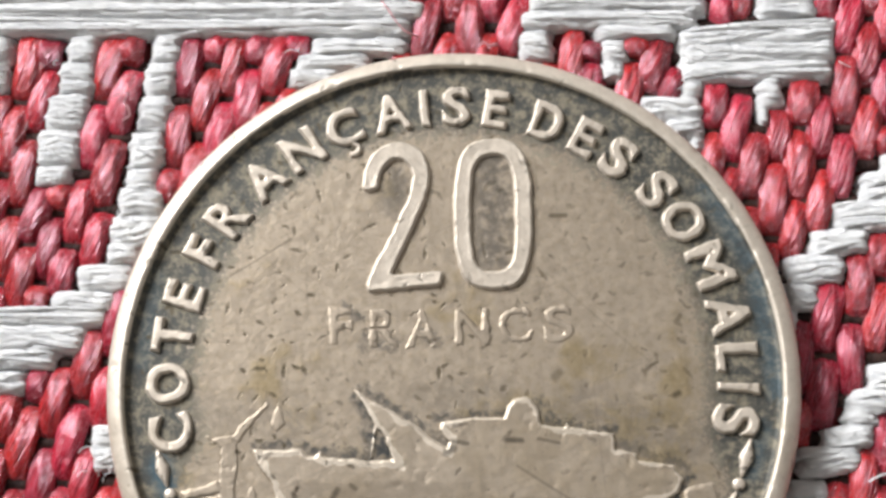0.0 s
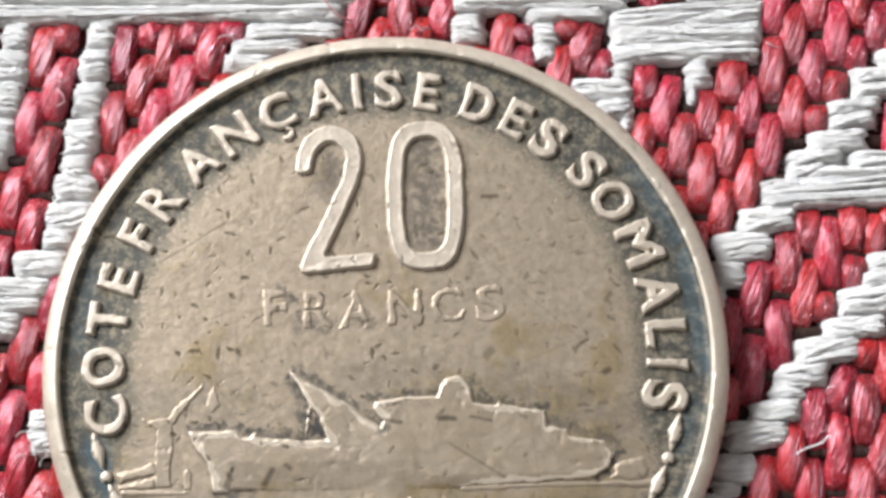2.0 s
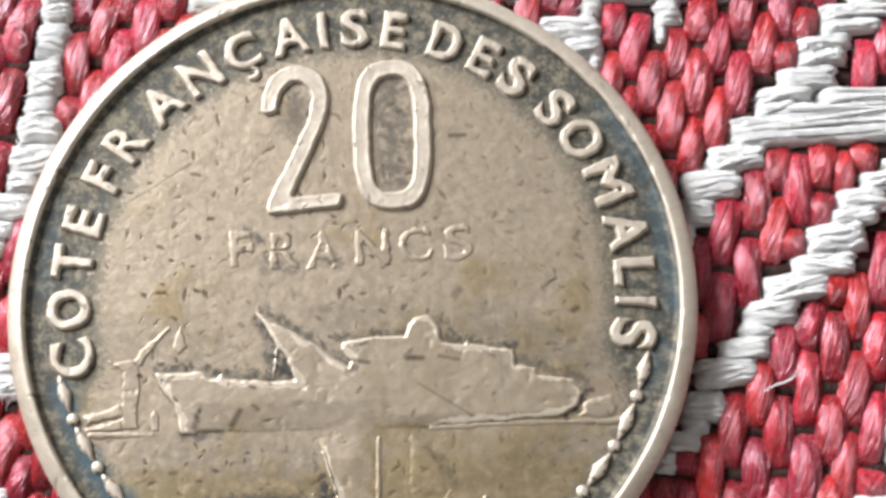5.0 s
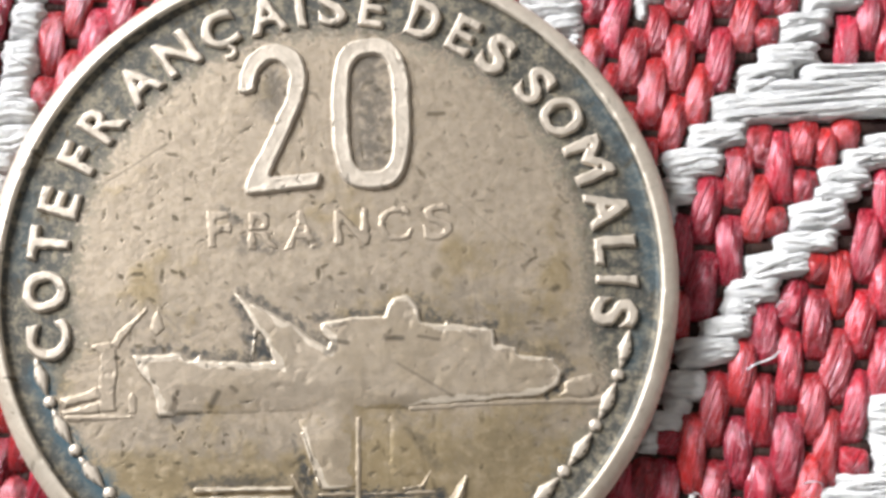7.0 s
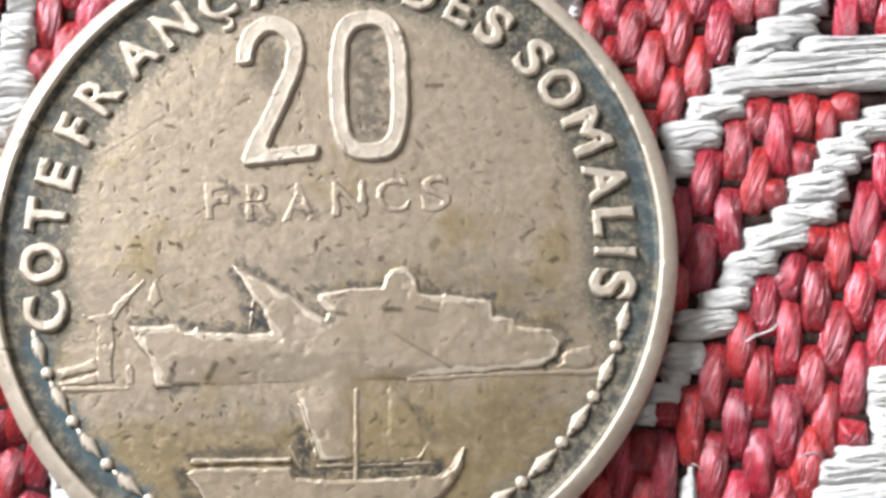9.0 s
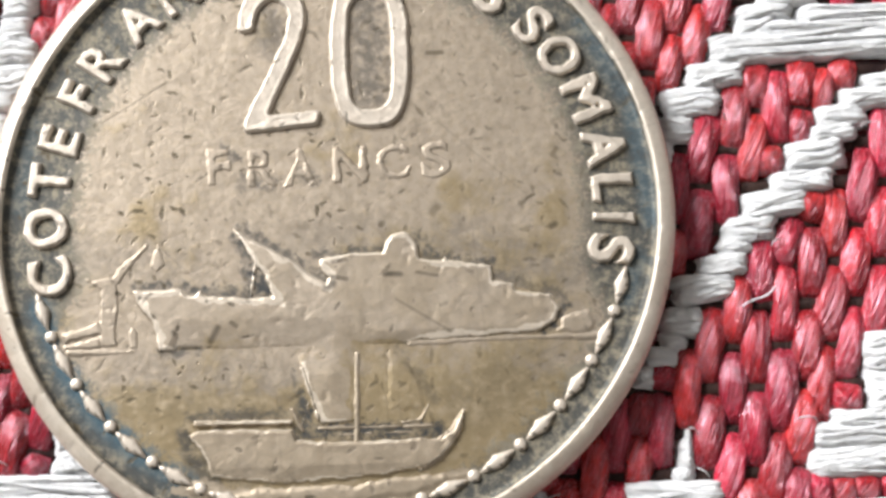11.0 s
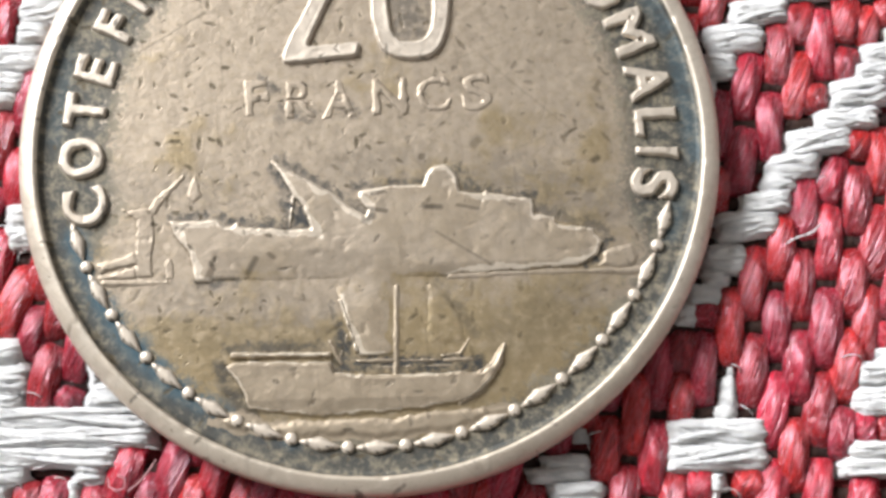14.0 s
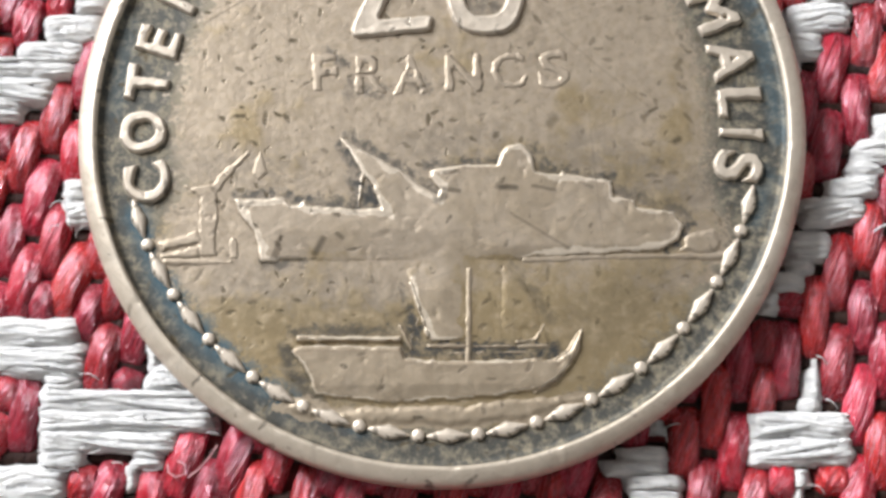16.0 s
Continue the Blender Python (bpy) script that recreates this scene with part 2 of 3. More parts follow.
    rough = n.math("ADD", n.ramp(grain, 0.3, 0.7, gloss, gloss + 0.12), n.math("MULTIPLY", old, 0.2))
    return n.finish(color, rough, normal, Metallic=metal)


def plain_material(name, a, b, scale, rough):
    n = Nodes(name)
    mottled = n.noise(n.coords((scale, scale, scale)), 1.0, 4)
    return n.finish(n.mix(n.ramp(mottled, 0.3, 0.7), a, b), rough, n.bump(mottled, 0.2, 0.4))


RED = thread_material("red_thread", (0.17, 0.003, 0.006), (0.40, 0.011, 0.022), (0.74, 0.2, 0.28), 0.24, 1.0)
BROWN = thread_material("brown_weft", (0.012, 0.007, 0.005), (0.032, 0.019, 0.013), (0.06, 0.04, 0.03), 0.7, 0.2)
PALE = yarn_material("pale_pink_fibre", (0.75, 0.42, 0.44), (0.6, 0.25, 0.28))
WHITE = yarn_material("white_yarn", (0.9, 0.905, 0.9), (0.7, 0.715, 0.735))
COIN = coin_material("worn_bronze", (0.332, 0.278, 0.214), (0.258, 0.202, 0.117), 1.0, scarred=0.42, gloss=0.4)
WORN = coin_material("rubbed_bronze", (0.315, 0.265, 0.205), (0.28, 0.23, 0.166), 0.1, scarred=0.18, gloss=0.46)
EDGE = coin_material("edge_polished_bronze", (0.52, 0.455, 0.37), (0.47, 0.41, 0.325), 0.0, 0.5, scarred=0.1, gloss=0.4)
BRIGHT = coin_material("polished_bronze", (0.50, 0.448, 0.376), (0.44, 0.386, 0.314), 0.0, 0.4, scarred=0.2)
LETTER = coin_material("rubbed_letter_bronze", (0.50, 0.443, 0.37), (0.445, 0.387, 0.315), 0.0, 0.5, scarred=0.2, gloss=0.42)
SHEET = plain_material("cloth_backing", (0.11, 0.012, 0.014), (0.18, 0.02, 0.022), 0.7, 0.9)
PLASTER = plain_material("white_plaster", (0.38, 0.38, 0.377), (0.355, 0.355, 0.352), 0.01, 0.9)
BOARD = plain_material("floor_board", (0.30, 0.20, 0.12), (0.38, 0.26, 0.16), 0.02, 0.6)


RECESS, FIELD, RIM = 1.14, 1.20, 1.43  # heights of the coin's levels above the cloth


# ---------------------------------------------------------------- mesh helpers
def mesh_of(bm, name, material, smooth=True):
    """A mesh in metres from a bmesh in millimetres."""
    bmesh.ops.recalc_face_normals(bm, faces=bm.faces)
    me = bpy.data.meshes.new(name)
    bm.to_mesh(me)
    bm.free()
    me.transform(Matrix.Scale(MM, 4))
    for face in me.polygons:
        face.use_smooth = smooth
    me.materials.append(material)
    return me


def part(name, bm, material, parent, label="", smooth=True):
    me = bm if isinstance(bm, bpy.types.Mesh) else mesh_of(bm, name, material, smooth)
    ob = new(name, me)
    ob.parent = parent
    return tagged(ob, label)


def box(bm, low, high):
    """An axis-aligned block."""
    made = bmesh.ops.create_cube(bm, size=1)["verts"]
    for v in made:
        v.co = [l + (h - l) * (c + 0.5) for c, l, h in zip(v.co, low, high)]


def lathe(bm, profile, turns):
    """A surface of revolution from rows of radius and height; a first radius of 0 closes the middle."""
    rings = []
    for r, z in profile:
        if r == 0:
            rings.append([bm.verts.new((0, 0, z))])
        else:
            rings.append([bm.verts.new((r * math.cos(a), r * math.sin(a), z)) for a in (2 * math.pi * k / turns for k in range(turns))])
    for a, b in zip(rings, rings[1:]):
        for k in range(turns):
            k2 = (k + 1) % turns
            if len(a) == 1:
                bm.faces.new((a[0], b[k], b[k2]))
            elif len(b) == 1:
                bm.faces.new((a[k], b[0], a[k2]))
            else:
                bm.faces.new((a[k], b[k], b[k2], a[k2]))


def tube(bm, points, radii, sides=8, flat=1.0):
    """A tube along points, with a radius at each; flat squashes it upwards."""
    rings, up = [], Vector((0, 0, 1))
    points = [Vector(p) for p in points]
    for k, p in enumerate(points):
        ahead = (points[min(k + 1, len(points) - 1)] - points[max(k - 1, 0)]).normalized()
        side = ahead.cross(up)
        side = side.normalized() if side.length > 1e-4 else Vector((1, 0, 0))
        top = side.cross(ahead)
        rings.append([bm.verts.new(p + radii[k] * (math.cos(a) * side + flat * math.sin(a) * top)) for a in (2 * math.pi * j / sides for j in range(sides))])
    for a, b in zip(rings, rings[1:]):
        for j in range(sides):
            bm.faces.new((a[j], a[(j + 1) % sides], b[(j + 1) % sides], b[j]))
    bm.faces.new(rings[0])
    bm.faces.new(rings[-1][::-1])


def evaluated(curve, name):
    """The mesh of a curve or a text, as a bmesh."""
    ob = new(name, curve)
    me = bpy.data.meshes.new_from_object(ob.evaluated_get(bpy.context.evaluated_depsgraph_get()))
    bpy.data.objects.remove(ob)
    bm = bmesh.new()
    bm.from_mesh(me)
    bpy.data.meshes.remove(me)
    return bm


def field_height(x, y):
    return FIELD + 0.03 * (1 - (x * x + y * y) / 81)


def ripple(x, y, size, seed):
    """Smooth random waves between -1 and 1 over arrays of places, of about the given size."""
    table = np.random.RandomState(seed).uniform(-1, 1, (64, 64))
    u, v = x / size + 900, y / size + 900
    i, j = np.floor(u).astype(int), np.floor(v).astype(int)
    u, v = u - i, v - j
    u, v = u * u * (3 - 2 * u), v * v * (3 - 2 * v)
    a, b = table[i % 64, j % 64], table[(i + 1) % 64, j % 64]
    c, d = table[i % 64, (j + 1) % 64], table[(i + 1) % 64, (j + 1) % 64]
    return (a * (1 - u) + b * u) * (1 - v) + (c * (1 - u) + d * u) * v


def edges(*outlines):
    """The sides of closed outlines, as rows of both ends; a second outline inside the first is a hole."""
    return np.array([(*p, *q) for o in outlines for p, q in zip(o, o[1:] + o[:1])], float)


def strip(line, half):
    """The outline of a band along a line."""
    pts = [Vector(p) for p in line]
    left, right = [], []
    for k, p in enumerate(pts):
        ahead = (pts[min(k + 1, len(pts) - 1)] - pts[max(k - 1, 0)]).normalized()
        side = Vector((-ahead.y, ahead.x)) * half
        left.append(tuple(p + side))
        right.append(tuple(p - side))
    return edges(left + right[::-1])


def inward(sides, gx, gy):
    """How far inside an outline each place lies; negative outside."""
    away, inside = np.full(gx.shape, 9.0), np.zeros(gx.shape, bool)
    for ax, ay, bx, by in sides:
        dx, dy = bx - ax, by - ay
        s = np.clip(((gx - ax) * dx + (gy - ay) * dy) / (dx * dx + dy * dy + 1e-12), 0, 1)
        away = np.minimum(away, np.hypot(gx - ax - s * dx, gy - ay - s * dy))
        if dy:
            inside ^= ((ay > gy) != (by > gy)) & (gx < ax + (gy - ay) * dx / dy)
    return np.where(inside, away, -away)


def worn_relief(name, shapes, material, parent, label="", base=field_height, soft=0.11, lip=0.0, cell=0.05, wear=0.04, uneven=0.1, pits=0, seed=1, rubbed=0.0):
    """A rubbed relief with a flat top and ragged sides. Each shape: its sides, height and what sinks it; lip: how far its edge
    stands up; rubbed: the breadth of the edge that wear has polished. What hardly rises keeps the field's bronze."""
    ends = np.concatenate([sides.reshape(-1, 2) for sides, *_ in shapes])
    low, high = ends.min(0) - 0.3, ends.max(0) + 0.3
    gx, gy = np.meshgrid(np.arange(low[0], high[0], cell), np.arange(low[1], high[1], cell))
    ragged = wear * (0.6 * ripple(gx, gy, 0.55, seed) + 0.5 * ripple(gx, gy, 0.17, seed + 1))
    rolling = 1 + uneven * (0.7 * ripple(gx, gy, 1.1, seed + 2) + 0.4 * ripple(gx, gy, 0.3, seed + 3))
    lift, reach = np.full(gx.shape, -1.0), np.full(gx.shape, -9.0)
    for sides, height, sink in shapes:
        d = inward(sides, gx, gy) + ragged
        rise = np.clip((d + 0.05) / soft, 0, 1)
        rise = rise * rise * (3 - 2 * rise)
        top = height * rolling
        if sink:
            top = top * sink(gx, gy)
        lift, reach = np.maximum(lift, -0.04 + (top + 0.04) * rise), np.maximum(reach, d)
    lift += np.clip(lift / 0.08, 0, 1) * lip * np.exp(-(((reach - 0.08) / 0.07) ** 2))
    rng = random.Random(seed)
    for _ in range(pits):
        x, y, a = rng.uniform(low[0], high[0]), rng.uniform(low[1], high[1]), rng.uniform(0, math.pi)
        long, thin, deep = rng.uniform(0.06, 0.2), rng.uniform(0.04, 0.08), rng.uniform(0.006, 0.022)
        u, v = (gx - x) * math.cos(a) + (gy - y) * math.sin(a), (gy - y) * math.cos(a) - (gx - x) * math.sin(a)
        lift -= deep * np.exp(-((u / long) ** 2) - (v / thin) ** 2) * (lift > 0)
    keep = reach > -0.2
    number = np.full(gx.shape, -1)
    number[keep] = np.arange(keep.sum())
    corners = np.stack([number[:-1, :-1], number[:-1, 1:], number[1:, 1:], number[1:, :-1]], -1).reshape(-1, 4)
    verts = np.stack([gx, gy, base(gx, gy) + lift], -1)[keep] * MM
    me = bpy.data.meshes.new(name)
    me.from_pydata(verts.tolist(), [], corners[(corners >= 0).all(1)].tolist())
    me.shade_smooth()
    me.materials.append(material)
    if rubbed:
        me.materials.append(EDGE)
        me.materials.append(COIN)
        uneven_edge = ripple(gx, gy, 0.6, seed + 4)
        kind = np.where((reach > -0.03) & (reach < rubbed * (1 + 0.7 * uneven_edge)) & (lift > 0.03), 1, 0)
        kind[lift < 0.03 + 0.025 * ripple(gx, gy, 0.35, seed + 5)] = 2
        quads = (corners >= 0).all(1)
        me.polygons.foreach_set("material_index", kind[:-1, :-1].reshape(-1)[quads].astype(np.int32))
    return part(name, me, material, parent, label)


def letter_sides(char, width, height, at, turn, bold):
    """The outline of one letter of the built-in font, fitted to a width and cap height, its middle at a place."""
    curve = bpy.data.curves.new("letter", "FONT")
    curve.body, curve.size, curve.offset, curve.resolution_u = char, 1.0, bold, 5
    bm = evaluated(curve, "letter")
    bmesh.ops.remove_doubles(bm, verts=bm.verts, dist=1e-5)
    ends = np.array([(*e.verts[0].co.xy, *e.verts[1].co.xy) for e in bm.edges if len(e.link_faces) == 1]).reshape(-1, 2)
    bm.free()
    low, high = ends.min(0), ends.max(0)
    ends = (ends - (low + high) / 2) * (np.array((width, height)) / (high - low))
    c, s = math.cos(turn), math.sin(turn)
    return (ends @ np.array(((c, s), (-s, c))) + np.array(at)).reshape(-1, 4)


# ---------------------------------------------------------------- an unseen room added round it
def room():
    """Unseen plain walls added to close the place and bounce light; one window opening."""
    x0, x1, y0, y1, z0, z1 = -1250, 1300, -1300, 1750, -6, 2300
    wx0, wx1, wz0, wz1 = 450, 1650, 450, 1650
    bm = bmesh.new()
    box(bm, (x0, y0, z0 - 40), (x1, y1, z0))
    tagged(part("floor", bm, BOARD, None, smooth=False), "unseen plain brown wooden support added under the woven cloth", "floor", kind="structure")
    bm = bmesh.new()
    box(bm, (x0, y0, z1), (x1, y1, z1 + 100))
    tagged(part("ceiling", bm, PLASTER, None, smooth=False), "unseen plain white plaster ceiling added above the cloth to bounce light", "ceiling", kind="structure")
    bm = bmesh.new()
    for low, high in (((y0, z0), (wx0, z1)), ((wx1, z0), (y1, z1)), ((wx0, z0), (wx1, wz0)), ((wx0, wz1), (wx1, z1))):
        box(bm, (x0 - 120, low[0], low[1]), (x0, high[0], high[1]))
    tagged(part("wall_west", bm, PLASTER, None, smooth=False), "unseen plain white plaster wall with a window opening, added to bounce light", "wall", kind="structure")
    for name, low, high in (("wall_east", (x1, y0, z0), (x1 + 120, y1, z1)), ("wall_north", (x0, y1, z0), (x1, y1 + 120, z1)), ("wall_south", (x0, y0 - 120, z0), (x1, y0, z1))):
        bm = bmesh.new()
        box(bm, low, high)
        tagged(part(name, bm, PLASTER, None, smooth=False), "unseen plain white plaster wall added to bounce light", "wall", kind="structure")


room()


# ---------------------------------------------------------------- the coin


def on_circle(r, degrees):
    return r * math.cos(radians(degrees)), r * math.sin(radians(degrees))


def coin_body():
    profile = [(0, FIELD + 0.03)]
    profile += [(r, FIELD + 0.03 * (1 - (r / 9) ** 2)) for r in (1.5, 3, 4.5, 6, 7.5, 8.4)]
    profile += [(8.9, FIELD - 0.012), (9.5, RECESS + 0.02), (10.3, RECESS), (10.9, RECESS), (11.02, RECESS + 0.02), (11.09, RECESS + 0.12)]
    profile += [(11.12, RIM - 0.05), (11.155, RIM - 0.012), (11.2, RIM), (11.26, RIM - 0.012), (11.40, RIM - 0.065), (11.54, RIM - 0.135), (11.65, RIM - 0.21), (11.725, RIM - 0.31), (11.75, RIM - 0.42)]
    profile += [(11.75, 0.30), (11.70, 0.12), (11.5, 0.02), (11.2, 0.0), (10.9, 0.12), (0, 0.12)]
    bm = bmesh.new()
    lathe(bm, profile, 720)
    rng = random.Random(4)
    dents = [(rng.uniform(0, 2 * math.pi), rng.choice((11.14, 11.2, 11.5, 11.62)), rng.uniform(0.02, 0.07), rng.uniform(0.06, 0.2)) for _ in range(80)]
    for v in bm.verts:
        r = math.hypot(v.co.x, v.co.y)
        if r > 11.0 and v.co.z > 1.1:
            wave = noise.noise(Vector((v.co.x, v.co.y, 3)) * 0.8)
            v.co.z += 0.012 * wave
            v.co.xy *= 1 + 0.0012 * wave
            for a, rad, deep, size in dents:
                d = math.hypot(v.co.x - rad * math.cos(a), v.co.y - rad * math.sin(a))
                if d < size:
                    v.co.z -= deep * (1 - d / size)
    return bm


coin = new("coin", mesh_of(coin_body(), "coin", COIN))
coin.data.materials.append(BRIGHT)
for face in coin.data.polygons:
    if math.hypot(face.center.x, face.center.y) > 11.1 * MM:
        face.material_index = 1
tagged(coin, "worn bronze coin, its raised legend ringed with dark tarnish", "coin")

# legend round the edge: letter, its bearing, its width
LEGEND = "C-167.8 O-178.1 T172.0 E163.3 F153.2 R144.5 A133.5 N123.2 Ç113.2 A102.7 I95.6 S88.7 E80.3 D69.2 E60.4 S52.2 S41.6 O33.0 M22.3 A11.3 L2.6 I-3.6 S-10.2"
WIDTHS = {"C": 1.3, "O": 1.4, "T": 1.2, "E": 0.9, "F": 0.88, "R": 1.15, "A": 1.4, "N": 1.3, "Ç": 1.3, "I": 0.32, "S": 1.0, "D": 1.12, "M": 1.5, "L": 0.95}
for n, word in enumerate(LEGEND.split()):
    char, bearing = word[0], float(word[1:])
    tall = 1.52 if char in "COS" else 1.42
    at, turn = on_circle(9.62, bearing), radians(bearing - 90)
    shapes = [(letter_sides("C" if char == "Ç" else char, WIDTHS[char], tall, at, turn, 0.04), 0.18, None)]
    if char == "Ç":
        c, s = math.cos(turn), math.sin(turn)
        tail = [(at[0] + c * x - s * y, at[1] + s * x + c * y) for x, y in ((0.04, -0.66), (0.22, -0.84), (0.2, -0.98), (-0.02, -1.06), (-0.18, -1.02))]
        shapes.append((strip(tail, 0.1), 0.18, None))
    worn_relief("letter", shapes, LETTER, coin, base=lambda x, y: RECESS + 0.01 + 0 * x, soft=0.1, cell=0.035, wear=0.055, uneven=0.12, pits=3, seed=50 + 7 * n)

# the rubbed word under the value
for n, (char, x, y, wide, left) in enumerate((("F", -3.75, 1.62, 0.85, 0.034), ("R", -2.27, 1.55, 1.05, 0.042), ("A", -0.95, 1.5, 1.2, 0.038), ("N", 0.74, 1.55, 1.25, 0.046), ("C", 2.2, 1.6, 1.2, 0.046), ("S", 3.68, 1.64, 1.05, 0.046))):
    worn_relief("letter", [(letter_sides(char, wide, 1.36, (x, y), radians(1.5), 0.052), left, None)], WORN, coin, soft=0.15, cell=0.035, wear=0.08, uneven=0.45, pits=9 if n < 3 else 3, seed=300 + 7 * n)

# the value
TWO = [(-2.92, 2.76), (-0.32, 3.0), (-0.2, 3.55), (-2.05, 3.4), (-1.42, 4.82), (-0.9, 6.0), (-0.7, 6.9), (-0.76, 7.45), (-1.0, 7.95), (-1.4, 8.22), (-1.88, 8.3),
       (-2.4, 8.18), (-2.85, 7.8), (-3.06, 7.2), (-3.12, 6.44), (-2.54, 6.5), (-2.5, 7.02), (-2.3, 7.46), (-1.9, 7.68), (-1.5, 7.46), (-1.32, 7.0), (-1.48, 6.2), (-2.02, 4.98), (-2.88, 3.3)]


def softened(outline):
    """An outline with its corners cut."""
    out = []
    for (ax, ay), (bx, by) in zip(outline, outline[1:] + outline[:1]):
        cut = min(0.25, 0.12 / math.hypot(bx - ax, by - ay))
        out += [(ax + (bx - ax) * cut, ay + (by - ay) * cut), (bx - (bx - ax) * cut, by - (by - ay) * cut)]
    return out


def rounded(cx, cy, rx, ry, power, count=48):
    """A ring of points between an ellipse and a rectangle."""
    out = []
    for k in range(count):
        a = 2 * math.pi * k / count
        c, s = math.cos(a), math.sin(a)
        out.append((cx + rx * math.copysign(abs(c) ** (2 / power), c), cy + ry * math.copysign(abs(s) ** (2 / power), s)))
    return out


worn_relief("numeral", [(edges(softened(softened(TWO))), 0.15, None)], LETTER, coin, lip=0.008, soft=0.12, cell=0.035, wear=0.035, uneven=0.09, pits=16, seed=21)
worn_relief("numeral", [(edges(rounded(1.48, 5.6, 1.38, 2.76, 3.0), rounded(1.48, 5.6, 0.76, 2.12, 3.2)), 0.15, None)], LETTER, coin, lip=0.008, soft=0.12, cell=0.035, wear=0.035, uneven=0.09, pits=24, seed=22)

# the harbour scene: liner, dhow, quay crane
LINER = [(-6.65, -2.6), (-4.95, -2.58), (-4.78, -2.84), (-4.5, -2.84), (-4.36, -2.7), (-4.25, -2.88), (-1.7, -3.02), (-1.2, -3.3), (-0.6, -3.2), (-0.14, -2.75), (-0.05, -2.35), (-0.42, -2.02), (-0.38, -1.7), (0.7, -1.6), (1.75, -1.56),
         (1.85, -1.2), (2.1, -0.94), (2.4, -0.86), (2.7, -0.96), (2.92, -1.3), (2.98, -1.86), (3.75, -1.9), (3.85, -1.7), (3.98, -1.92), (5.4, -2.16), (5.46, -2.67), (6.12, -2.77), (6.18, -3.02), (7.34, -3.19),
         (7.4, -3.42), (7.68, -3.62), (7.45, -4.1), (6.9, -4.42), (2.52, -4.68), (-2.5, -4.68), (-5.72, -4.68), (-5.95, -3.7), (-6.45, -3.09)]
SAIL = [(-3.35, -0.5), (-2.43, -1.12), (-1.2, -1.78), (-0.1, -2.66), (1.0, -3.2), (1.5, -3.9), (1.4, -5.0), (1.25, -6.0), (1.15, -7.2), (-0.45, -7.26), (-0.72, -6.3), (-1.02, -5.35), (-1.45, -4.2), (-1.9, -3.05), (-2.2, -2.3), (-2.7, -1.5)]
JIB = [(1.7, -4.5), (2.2, -4.75), (2.7, -5.2), (3.04, -5.9), (3.22, -7.0), (2.4, -7.1), (1.75, -7.12), (1.62, -6.3), (1.7, -5.4)]
BOAT = [(-4.75, -7.5), (-4.4, -7.34), (-1.3, -7.4), (-1.15, -7.74), (0.05, -7.9), (1.9, -7.88), (3.5, -7.82), (3.98, -7.5), (4.3, -6.95), (4.22, -7.6), (3.9, -8.1), (3.5, -8.5), (2.9, -8.85), (0.4, -9.12), (-2.0, -9.15), (-3.92, -8.85), (-4.36, -8.05)]


def part_way(v, a, b):
    """0 at a, 1 at b, and straight between."""
    return np.clip((v - a) / (b - a), 0, 1)


def hull_sink(x, y):
    """The hull runs out into the sea towards its foot, sooner at the bow's end."""
    aft = part_way(x, 0.7, 2.2)
    foot = part_way(y, -4.8, -3.7) * (1 - aft) + part_way(y, -4.75, -4.25) * aft
    bow = part_way(x - 0.45 * (y + 4.7), -5.1, -5.5)
    foot = np.maximum(foot, bow * part_way(y, -4.9, -4.6))
    return -0.15 + 1.15 * foot ** 0.8


def sail_sink(x, y):
    """The rubbed tip is low, and the sail runs out towards the mast."""
    out = part_way(x, -0.2, 1.3) * part_way(y, -2.9, -4.4)
    past = x + 1.45 + 0.38 * (y + 4.2)
    level = part_way(y, -5.6, -4.9) * part_way(y, -3.2, -3.8) * (1 - part_way(past, 0.0, 2.0))
    return (1 - 0.4 * part_way(y, -3.6, -4.8)) * (1 - 1.1 * level) * (1 - 1.05 * out * out * (3 - 2 * out)) * (0.35 + 0.65 * part_way(y, -0.6, -1.5))


# ship and sail are struck as one rubbed surface, level where they cross
worn_relief("liner", [(edges(LINER), 0.115, hull_sink), (edges(SAIL), 0.110, sail_sink), (strip(((-2.48, -1.45), (-2.66, -2.95)), 0.06), 0.07, None)],
            WORN, coin, "low worn relief of a passenger ship crossed by a lateen sail", lip=0.008, rubbed=0.19, wear=0.06, uneven=0.12, pits=150, seed=31)
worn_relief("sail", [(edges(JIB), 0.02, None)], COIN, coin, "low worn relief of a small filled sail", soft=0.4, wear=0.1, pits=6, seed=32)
worn_relief("boat", [(edges(BOAT), 0.12, lambda x, y: np.clip((y + 9.4) / 0.8, 0.25, 1.0))], WORN, coin, "low worn relief of a dhow's hull", lip=0.008, rubbed=0.08, soft=0.13, wear=0.07, uneven=0.14, pits=50, seed=33)
